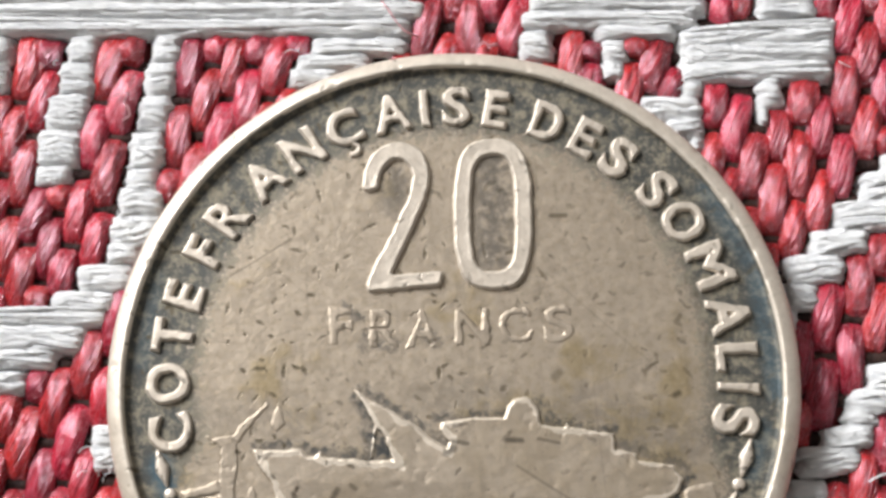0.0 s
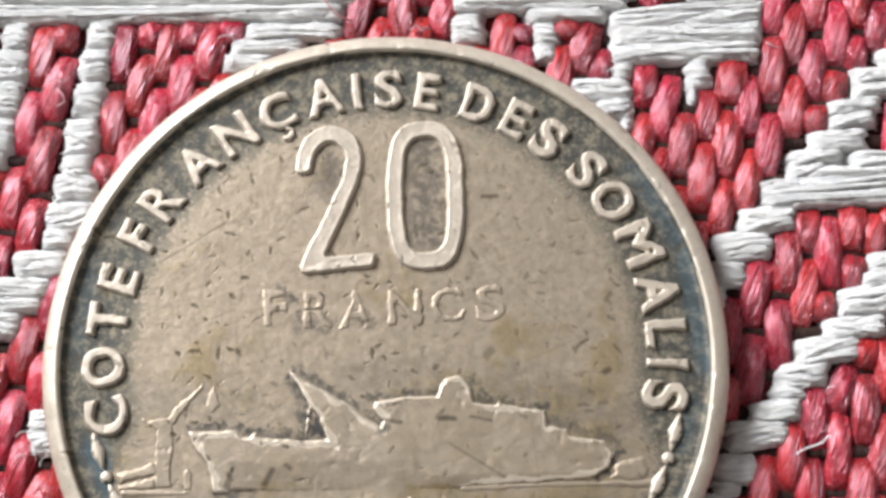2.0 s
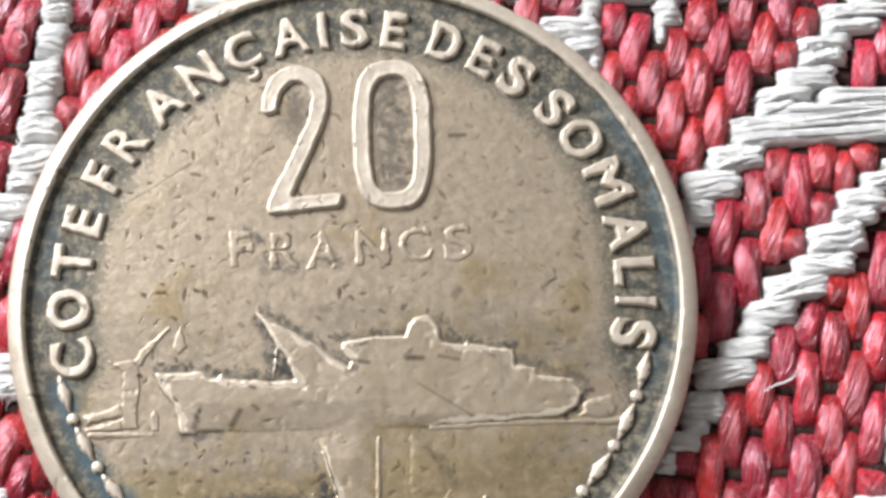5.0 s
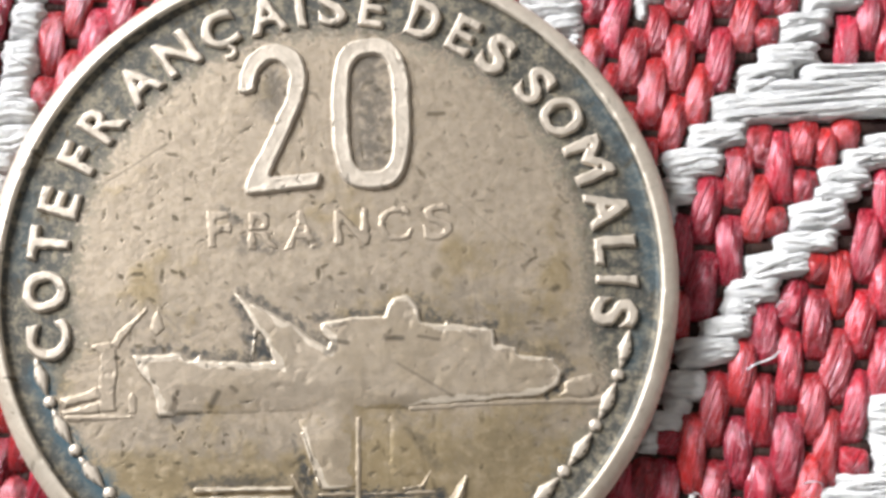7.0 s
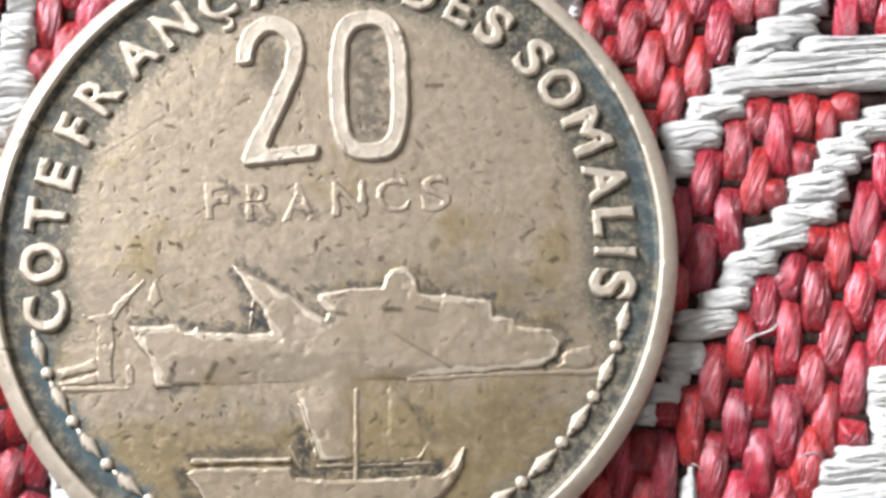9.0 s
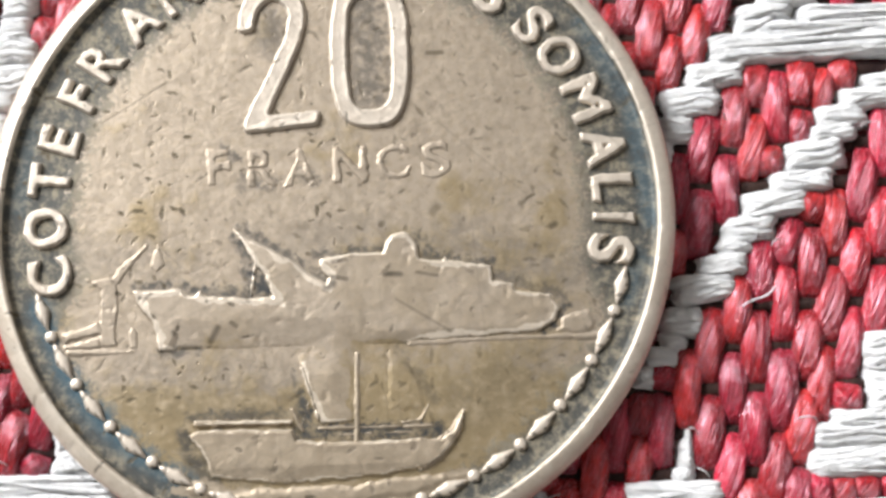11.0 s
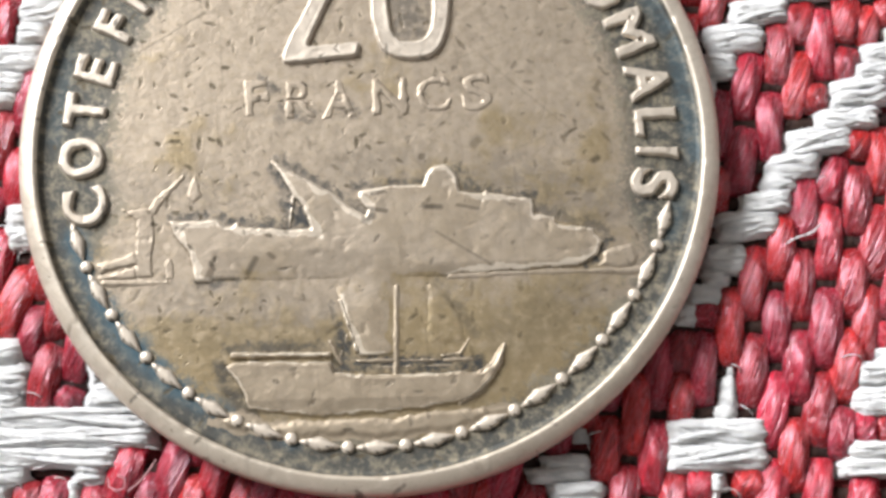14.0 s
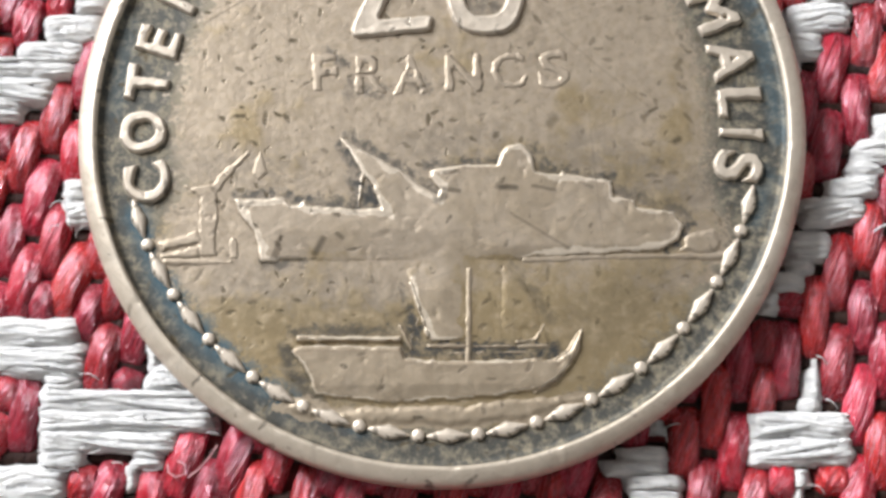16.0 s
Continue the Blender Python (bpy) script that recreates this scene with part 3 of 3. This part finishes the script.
for n, (line, wide, high) in enumerate((
    (((0.85, -4.9), (0.79, -7.95)), 0.1, 0.045),
    (((-0.5, -7.4), (3.3, -7.42)), 0.05, 0.05),
    (((0.2, -7.62), (2.6, -7.6)), 0.04, 0.035),
    (((-4.55, -7.12), (-1.3, -7.17)), 0.085, 0.14),
    (((-1.0, -5.35), (-0.74, -6.2), (-0.44, -7.15)), 0.07, 0.15),
    (((2.5, -4.68), (5.5, -4.6), (8.88, -4.62)), 0.10, 0.03),
    (((-8.8, -4.6), (-6.6, -4.66)), 0.08, 0.022),
    (((-1.35, -6.7), (-0.95, -7.5)), 0.05, 0.06),
    (((-0.75, -6.5), (-1.05, -7.35)), 0.04, 0.05),
    (((3.4, -7.9), (3.95, -7.55), (4.24, -7.0)), 0.06, 0.08),
    (((3.95, -7.9), (3.5, -8.5), (2.8, -8.85)), 0.05, 0.09),
    (((2.3, -7.3), (2.9, -7.2), (3.2, -6.7)), 0.05, 0.05),
)):
    worn_relief("raised_line", [(strip(line, wide), high, None)], WORN, coin, rubbed=0.12 if high > 0.1 else 0.0, cell=0.04, wear=0.05, uneven=0.4, seed=400 + 5 * n)
CRANE = [
    ([(-7.72, -2.3), (-7.15, -2.3), (-7.1, -4.45), (-7.66, -4.45)], 0.05),
    ([(-8.5, -1.98), (-8.2, -2.2), (-7.75, -2.55), (-7.2, -2.4), (-7.35, -2.05), (-7.95, -2.15)], 0.055),
    ([(-7.45, -2.2), (-7.0, -1.7), (-6.55, -1.35), (-6.2, -0.95), (-6.1, -1.1), (-6.6, -1.6), (-7.1, -2.4)], 0.055),
    ([(-5.8, -0.85), (-5.55, -1.75), (-5.85, -2.05), (-6.08, -1.75)], 0.05),
    ([(-8.95, -4.0), (-7.75, -3.62), (-7.65, -4.0), (-8.85, -4.3)], 0.06),
    ([(-8.9, -4.38), (-7.7, -4.1), (-7.65, -4.5), (-8.9, -4.55)], 0.05),
    ([(-6.75, -3.95), (-6.6, -3.8), (-6.42, -3.95), (-6.4, -4.6), (-6.75, -4.6)], 0.055),
]
worn_relief("quay_crane", [(edges(o), 0.75 * high, None) for o, high in CRANE], WORN, coin, "low worn relief of a quay crane", soft=0.11, cell=0.04, wear=0.07, uneven=0.4, pits=14, seed=35)
worn_relief("breakwater", [(edges([(7.7, -3.95), (8.6, -3.75), (8.85, -4.1), (8.7, -4.5), (7.4, -4.5)]), 0.025, None)], WORN, coin, soft=0.2, wear=0.12, uneven=0.7, seed=36)
WAVE = [(-5.2, -9.2), (-4.2, -9.05), (-3.4, -9.4), (-2.0, -9.22), (1.0, -9.22), (3.0, -9.0), (4.3, -9.05), (2.6, -9.62), (0.4, -9.84), (-2.0, -9.78), (-3.3, -9.7), (-4.6, -9.4)]
worn_relief("wave", [(edges(WAVE), 0.022, None)], WORN, coin, soft=0.2, wear=0.14, uneven=0.3, seed=37)

# beads and lozenges along the lower edge
bm = bmesh.new()
lathe(bm, [(0, 0.125), (0.1, 0.12), (0.165, 0.1), (0.205, 0.05), (0.22, -0.05)], 14)
bead_mesh = mesh_of(bm, "bead", LETTER)
bm = bmesh.new()
grid = []
for k in range(13):
    along = -1 + k / 6
    wide = 0.025 + 0.24 * (1 - abs(along))
    grid.append([bm.verts.new((0.7 * along, wide * v, -0.05 + 0.18 * (1 - along ** 4) ** 0.5 * (1 - v ** 4) ** 0.5)) for v in (-1, -0.8, -0.4, 0, 0.4, 0.8, 1)])
for a, b in zip(grid, grid[1:]):
    for k in range(6):
        bm.faces.new((a[k], a[k + 1], b[k + 1], b[k]))
lozenge_mesh = mesh_of(bm, "lozenge", LETTER)
for k in range(14):
    bearing = -156.5 + 10.35 * k
    x, y = on_circle(10.18, bearing)
    part("bead", bead_mesh, WORN, coin).location = (x * MM, y * MM, (RECESS + 0.02) * MM)
for k in range(15):
    bearing = -161.7 + 10.35 * k
    x, y = on_circle(10.17, bearing)
    ob = part("lozenge", lozenge_mesh, WORN, coin)
    ob.matrix_local = pose(x * MM, y * MM, (RECESS + 0.02) * MM, 0, 0, bearing + 90)

# ---------------------------------------------------------------- the woven cloth
WEFT, PITCH, LEAN = 1.415, 0.7825, 0.14


def row_y(k):
    return 12.05 - WEFT * k


def column_x(i, y):
    return 14.45 + PITCH * i + LEAN * y + 0.06 * math.sin(0.35 * y + 0.2 * i)


bm = bmesh.new()
box(bm, (-300, -300, -2.0), (300, 300, -0.62))
cloth = new("woven_cloth", mesh_of(bm, "woven_cloth", SHEET, False))
tagged(cloth, "coarse red woven cloth with raised white patterns under the coin", "cloth")
for m in range(-2, 22):
    bm = bmesh.new()
    y = row_y(m)
    tube(bm, [(x, y + 0.05 * math.sin(x * 0.7 + m), -0.50 + 0.05 * math.cos(math.pi * (x - 14.45) / PITCH)) for x in np.arange(-30, 32, 0.7)], [0.28] * 89, 7, 0.8)
    part("weft_thread", bm, BROWN, cloth, "dark brown weft thread")

# Raised white yarn, motif by motif: x from, x to, y from, y to, breadth.
BAR_TOP = [(-18.6, -1.5, 15.0, 14.75, 0.82), (-18.6, -0.9, 14.35, 14.05, 0.7), (-18.5, -1.4, 13.65, 13.35, 0.68), (-5.3, -1.6, 12.65, 12.6, 0.68), (-5.8, -2.9, 12.0, 11.95, 0.66), (-6.1, -4.1, 11.4, 11.35, 0.66)]
STRIPS = [(-14.5, -13.2, 12.7, 12.7, 1.08), (-14.75, -13.2, 11.55, 11.5, 1.2), (-15.15, -13.4, 10.15, 10.1, 1.38), (-15.35, -13.6, 8.8, 8.75, 1.3), (-15.35, -13.9, 7.7, 7.65, 0.8),
          (-11.3, -10.05, 12.7, 12.7, 1.05), (-11.5, -10.2, 11.5, 11.5, 1.28), (-11.65, -10.3, 10.1, 10.1, 1.3), (-11.9, -10.5, 8.65, 8.6, 1.35), (-11.95, -10.7, 7.5, 7.5, 0.85), (-17.9, -16.5, 12.7, 12.65, 1.1), (-17.8, -16.5, 11.5, 11.5, 1.1)]
STEP_WEST = [(-12.2, -10.4, 6.6, 6.6, 1.0), (-12.4, -10.4, 5.5, 5.5, 1.06), (-12.5, -11.1, 4.7, 4.7, 0.72), (-13.5, -11.3, 3.8, 3.8, 0.92), (-14.4, -11.9, 2.95, 2.9, 0.66), (-17.2, -12.1, 2.4, 2.3, 0.66),
             (-17.0, -12.9, 1.65, 1.55, 0.98), (-17.0, -13.9, 0.85, 0.8, 0.7), (-17.0, -14.9, 0.0, 0.0, 0.82), (-12.55, -11.3, -1.9, -1.9, 0.8), (-12.55, -11.3, -2.65, -2.7, 0.8)]
BAR_EAST = [(2.8, 9.6, 14.2, 14.1, 0.78), (2.4, 9.2, 13.6, 13.5, 0.7), (5.3, 8.4, 13.05, 13.0, 0.6), (2.4, 3.8, 12.6, 12.5, 1.12), (5.5, 6.6, 12.3, 12.3, 0.9), (5.5, 6.5, 11.5, 11.5, 0.78),
            (8.4, 14.3, 12.75, 13.05, 0.86), (8.4, 14.2, 12.05, 12.15, 0.8), (8.3, 14.0, 11.35, 11.4, 0.8), (8.3, 9.3, 10.7, 10.7, 0.62), (6.8, 9.2, 10.0, 10.0, 0.84), (7.6, 9.2, 9.2, 9.2, 0.84),
            (8.5, 9.2, 8.6, 8.6, 0.56), (11.1, 12.2, 10.55, 10.6, 1.15), (11.1, 11.6, 9.7, 9.7, 0.7), (11.3, 13.6, 14.0, 13.9, 0.85)]
ZIGZAG = [(13.5, 20.7, 6.0, 6.25, 0.62), (13.6, 20.6, 5.45, 5.7, 0.6), (12.6, 14.8, 4.7, 4.95, 0.9), (11.7, 13.9, 3.75, 3.95, 1.0), (11.6, 12.9, 2.9, 2.8, 0.9), (11.4, 12.1, 1.9, 1.9, 0.9), (18.9, 20.6, 4.3, 4.5, 0.64),
          (18.0, 20.5, 3.7, 3.95, 0.8), (17.1, 19.0, 3.05, 3.2, 0.84), (16.7, 18.6, 2.45, 2.6, 0.6), (15.9, 18.1, 1.65, 1.95, 1.05), (15.3, 17.6, 0.65, 0.95, 0.8), (14.2, 16.7, -0.1, 0.2, 0.9)]
ZIGZAG_TOP = [(18.2, 20.6, 10.88, 11.06, 0.85), (17.2, 19.9, 10.23, 10.41, 0.58), (17.2, 19.5, 9.68, 9.86, 0.62), (16.2, 18.3, 9.02, 9.21, 0.57), (16.1, 18.0, 8.42, 8.62, 0.61), (15.4, 17.6, 7.69, 7.88, 0.80), (14.6, 16.7, 7.07, 7.26, 0.60), (14.5, 16.1, 6.49, 6.70, 0.64), (16.8, 21.2, 6.94, 7.03, 0.55), (15.0, 21.2, 6.46, 6.49, 0.62)]
ZIGZAG_LOW = [(13.5, 15.5, -0.95, -0.7, 0.86), (13.4, 14.6, -1.5, -1.35, 0.6), (12.5, 14.4, -2.2, -2.0, 0.74), (11.7, 13.9, -2.95, -2.7, 0.95), (11.2, 12.7, -4.05, -4.0, 0.92), (11.1, 12.1, -4.7, -4.7, 0.5),
              (10.5, 11.8, -5.2, -5.3, 0.62), (10.1, 10.9, -5.9, -5.9, 0.75)]
BLOCK_EAST = [(16.6, 19.4, -7.55, -7.5, 0.55), (15.8, 19.4, -8.05, -8.0, 0.8), (15.7, 19.3, -8.95, -8.9, 1.02), (15.4, 19.1, -10.55, -10.5, 0.55), (15.2, 19.1, -11.1, -11.05, 0.62), (17.9, 19.6, -5.3, -5.3, 1.35), (17.9, 19.4, -6.75, -6.7, 1.5)]
CROSS = [(11.7, 12.02, -7.9, -7.9, 0.45), (11.5, 12.1, -8.5, -8.5, 0.92), (11.2, 12.0, -9.25, -9.3, 0.6), (9.55, 13.0, -9.85, -9.85, 0.8), (9.5, 12.95, -10.65, -10.65, 0.88), (10.7, 11.5, -11.5, -11.5, 0.56), (10.8, 11.3, -12.0, -12.0, 0.5),
         (5.4, 7.1, -10.7, -10.7, 0.48), (5.0, 7.0, -11.1, -11.1, 0.52), (5.6, 7.5, -11.6, -11.6, 0.48), (5.7, 7.5, -12.05, -12.05, 0.54), (6.5, 7.0, -9.8, -9.8, 0.42)]
BLOCK_WEST = [(-15.1, -11.6, -6.6, -6.6, 0.9), (-15.1, -11.4, -7.5, -7.55, 1.04), (-12.9, -11.6, -8.3, -8.3, 0.55), (-13.0, -7.2, -8.8, -8.9, 0.7), (-13.0, -7.2, -9.45, -9.5, 0.76), (-12.9, -8.3, -10.1, -10.2, 0.68),
              (-12.9, -11.3, -10.7, -10.7, 0.52), (-14.9, -11.9, -11.5, -11.55, 1.16), (-10.0, -8.8, -10.7, -10.7, 0.6), (-10.1, -9.6, -11.3, -11.3, 0.76), (-9.6, -9.0, -7.4, -7.4, 0.72), (-9.6, -8.0, -8.1, -8.1, 0.82)]
SPANS = BAR_TOP + STRIPS + STEP_WEST + BAR_EAST + ZIGZAG + ZIGZAG_TOP + ZIGZAG_LOW + BLOCK_EAST + CROSS + BLOCK_WEST


def yarn_span(x0, x1, y0, y1, breadth, seed):
    """One raised float of white yarn: a soft cushion of loosely laid plies that dives into the weave at both ends."""
    x0, x1 = x0 - 0.1, x1 + 0.1
    bm = bmesh.new()
    plies, length = max(2, round(breadth / 0.21)), x1 - x0
    nu, nv = max(14, int(length / 0.085)), plies * 6

    def wave(a, b, c):
        return noise.noise(Vector((a, b, c + 3.7 * seed)))

    rows = []
    for v in range(nv + 1):
        t = v / nv
        first, last = x0 + 0.17 * wave(t * plies * 0.9, 0, 0), x1 + 0.17 * wave(t * plies * 0.9, 5, 0)
        row = []
        for u in range(nu + 1):
            s = u / nu
            x, edge = first + (last - first) * s, min(s, 1 - s) * length
            up = 1 - math.exp(-(((edge + 0.015) / 0.22) ** 1.5))
            pillow = max(0.0, 1 - abs(2 * t - 1) ** 3.2) ** 0.5
            lane = t * plies + 1.0 * wave(x * 0.6, t * 1.6, 2) + 0.5 * wave(x * 1.7, t * 5, 4)
            ridge = abs(math.sin(math.pi * lane)) ** 0.6
            z = -0.56 + (0.60 * pillow + 0.09 * ridge) * up + 0.09 * wave(x * 0.8, t * plies * 0.6, 6) * up
            wide = breadth * (1.20 + 0.14 * wave(x * 1.1, 3 * (t > 0.5), 8))
            y = y0 + (y1 - y0) * s + (t - 0.5) * wide + 0.06 * wave(x * 0.7, 1, 10) + 0.05 * wave(x * 2.5, t * 9, 12)
            row.append(bm.verts.new((x, y, z)))
        rows.append(row)
    for a, b in zip(rows, rows[1:]):
        for k in range(nu):
            bm.faces.new((a[k], a[k + 1], b[k + 1], b[k]))
    return bm


def loose_ply(x0, x1, y0, y1, breadth, seed):
    """A single ply that strays over a float."""
    rng = random.Random(seed)
    bm = bmesh.new()
    a, b = rng.uniform(-0.4, 0.4) * breadth, rng.uniform(-0.45, 0.45) * breadth
    count = max(8, int((x1 - x0) / 0.25))
    pts, radii = [], []
    for k in range(count + 1):
        s = k / count
        edge = min(s, 1 - s) * (x1 - x0)
        up = 1 - math.exp(-(((edge + 0.01) / 0.22) ** 1.5))
        pts.append((x0 + (x1 - x0) * s, y0 + (y1 - y0) * s + a + (b - a) * s + 0.05 * math.sin(5 * s + seed), -0.5 + 0.60 * up))
        radii.append(0.085 + 0.02 * math.sin(9 * s + seed))
    tube(bm, pts, radii, 7, 0.8)
    return bm


for n, span in enumerate(SPANS):
    float_part = part("white_yarn", yarn_span(*span, n), WHITE, cloth, "raised float of off-white plied yarn")
    for extra in range(2 if span[1] - span[0] > 2.4 else 1 if n % 3 else 0):
        part("loose_ply", loose_ply(*span, 10 * n + extra), WHITE, float_part)


def covered(x, y):
    return any(x0 < x < x1 and abs(y - (y0 + y1) / 2) < breadth / 2 for x0, x1, y0, y1, breadth in SPANS)


def stray_fibre(points, radius, material, label):
    bm = bmesh.new()
    tube(bm, points, [radius] * len(points), 6)
    part("stray_fibre", bm, material, cloth, label)


def grain_mesh(seed, along, around):
    """One float of red thread: a lens-shaped cushion of twisted filaments, its ends tucked down."""
    rng = random.Random(seed)
    bm = bmesh.new()
    twist, phase, lobes = rng.uniform(0.7, 1.6), rng.uniform(0, 6.3), rng.choice((4, 5, 6))
    bend, skew, fat = rng.uniform(-0.07, 0.07), rng.uniform(-0.25, 0.25), rng.uniform(0.94, 1.06)
    rows = []
    for k in range(along + 1):
        s = -1 + 2 * k / along
        body = (1 - abs(s) ** 3.6) ** 0.5 if abs(s) < 1 else 0.0
        wide, high = fat * 0.49 * (0.78 + 0.22 * body) * (1 + skew * 0.3 * s), 0.33 * (0.30 + 0.70 * body)
        base = -0.50 + 0.24 * (1 - s * s)
        row = []
        for j in range(around + 1):
            a = radians(-105 + 210 * j / around)
            ply = 1 + 0.085 * math.cos(lobes * a + twist * s * 2.2 + phase) + 0.05 * noise.noise(Vector((a * 3, s * 1.0, seed))) + 0.07 * noise.noise(Vector((a * 9 + s * 1.2, s * 0.9, seed + 40)))
            row.append(bm.verts.new((wide * ply * math.sin(a) + bend * (1 - s * s), 1.38 * s, base + high * ply * math.cos(a))))
        rows.append(row)
    for a, b in zip(rows, rows[1:]):
        for j in range(around):
            bm.faces.new((a[j], a[j + 1], b[j + 1], b[j]))
    for row in (rows[0], rows[-1]):
        bm.faces.new(row)
    return mesh_of(bm, "red_thread", RED)


VARIANTS = [grain_mesh(s, 12, 18) for s in range(12)]
shape_rng = random.Random(11)
near, far = [], []
for i in range(-62, 24):
    for k in range(-12, 30):
        if (i + k) % 2 == 0:
            continue
        y = row_y(k)
        x = column_x(i, y)
        if abs(x) > 32 or abs(y) > 30:
            continue
        # the open stretch of this float between the white yarn
        best, run = [], []
        for d in np.arange(-1.3, 1.31, 0.1):
            run = [] if covered(x + LEAN * d, y + d) else run + [float(d)]
            best = run if len(run) > len(best) else best
        if len(best) < 6:
            continue
        share, mid = (len(best) + 1) / 28, (best[0] + best[-1]) / 2
        share, mid = (1.0, 0.0) if share > 0.9 else (share + 0.08, mid)
        m = pose((x + LEAN * mid + shape_rng.gauss(0, 0.03)) * MM, (y + mid + shape_rng.gauss(0, 0.05)) * MM, shape_rng.gauss(0, 0.03) * MM, 0, shape_rng.gauss(0, 4), -10 + shape_rng.gauss(0, 4))
        m = m @ Matrix.Diagonal((shape_rng.uniform(0.94, 1.1), share * shape_rng.uniform(0.95, 1.06), shape_rng.uniform(0.9, 1.12), 1))
        seen = -17.5 < x < 19.5 and -12.8 < y < 15.2 and math.hypot(x, y) > 10.2
        (near if seen else far).append((m, shape_rng.randrange(12)))
for m, pick in near:
    part("red_thread", VARIANTS[pick], RED, cloth).matrix_local = m
verts, faces = [], []
for m, pick in far:
    me, first = VARIANTS[pick], len(verts)
    verts += [m @ v.co for v in me.vertices]
    faces += [[first + n for n in f.vertices] for f in me.polygons]
me = bpy.data.meshes.new("red_weave")
me.from_pydata(verts, [], faces)
me.shade_smooth()
me.materials.append(RED)
rest = new("red_weave", me)
rest.parent = cloth
tagged(rest, "red thread floats of the cloth further out", kind="stuff")

# a few loose fibres on top
for line, thick, material, label in (
    ([(13.95, -3.62, 0.12), (14.15, -3.5, 0.2), (14.35, -3.42, 0.22), (14.6, -3.36, 0.26), (14.84, -3.26, 0.3), (15.1, -3.02, 0.34)], 0.035, WHITE, "loose white fibre"),
    ([(-12.5, 10.65, 0.18), (-12.2, 10.75, 0.24), (-11.95, 10.7, 0.26), (-12.04, 10.35, 0.25), (-11.85, 10.1, 0.25), (-11.8, 9.85, 0.24), (-12.1, 9.68, 0.2)], 0.045, PALE, "loose pale pink fibre"),
    ([(-2.6, 14.3, 0.3), (-2.3, 13.8, 0.42), (-2.05, 13.4, 0.4), (-1.75, 13.05, 0.3), (-1.2, 12.8, 0.22)], 0.035, PALE, "loose pale pink fibre"),
    ([(-8.66, -10.86, 0.2), (-8.6, -11.15, 0.24), (-8.38, -11.3, 0.26), (-8.1, -11.2, 0.26), (-8.1, -10.9, 0.25), (-8.35, -10.78, 0.22)], 0.035, PALE, "loose pale pink fibre"),
    ([(-8.0, -11.3, 0.2), (-7.7, -11.1, 0.26), (-7.34, -10.7, 0.28), (-7.1, -10.3, 0.2)], 0.03, PALE, "loose pale pink fibre"),
    ([(1.0, 12.42, 0.2), (1.2, 12.55, 0.26), (1.4, 12.4, 0.22), (1.7, 12.5, 0.16)], 0.06, PALE, "loose pale pink fibre"),
    ([(-16.0, 8.9, 0.16), (-15.7, 9.3, 0.22), (-15.6, 9.7, 0.2)], 0.03, PALE, "loose pale pink fibre"),
):
    stray_fibre(line, thick, material, label)

# short hairs that stand off the white yarn
hair_rng = random.Random(23)
bm = bmesh.new()
for n in range(110):
    x0, x1, y0, y1, breadth = hair_rng.choice(SPANS)
    x, y, way = hair_rng.uniform(x0, x1), (y0 + y1) / 2 + hair_rng.choice((-0.55, 0.55)) * breadth, hair_rng.uniform(0, 6.28)
    long, curl, top = hair_rng.uniform(0.3, 0.8), hair_rng.uniform(-1.6, 1.6), hair_rng.uniform(0.05, 0.25)
    tube(bm, [(x + long * s * math.cos(way + curl * s), y + 0.6 * long * s * math.sin(way + curl * s), -0.05 + top * math.sin(math.pi * (0.2 + 0.7 * s))) for s in (0, 0.2, 0.4, 0.6, 0.8, 1)], [0.02] * 6, 4)
tagged(part("yarn_fuzz", bm, WHITE, cloth, "fine white hairs standing off the yarn"), kind="stuff")
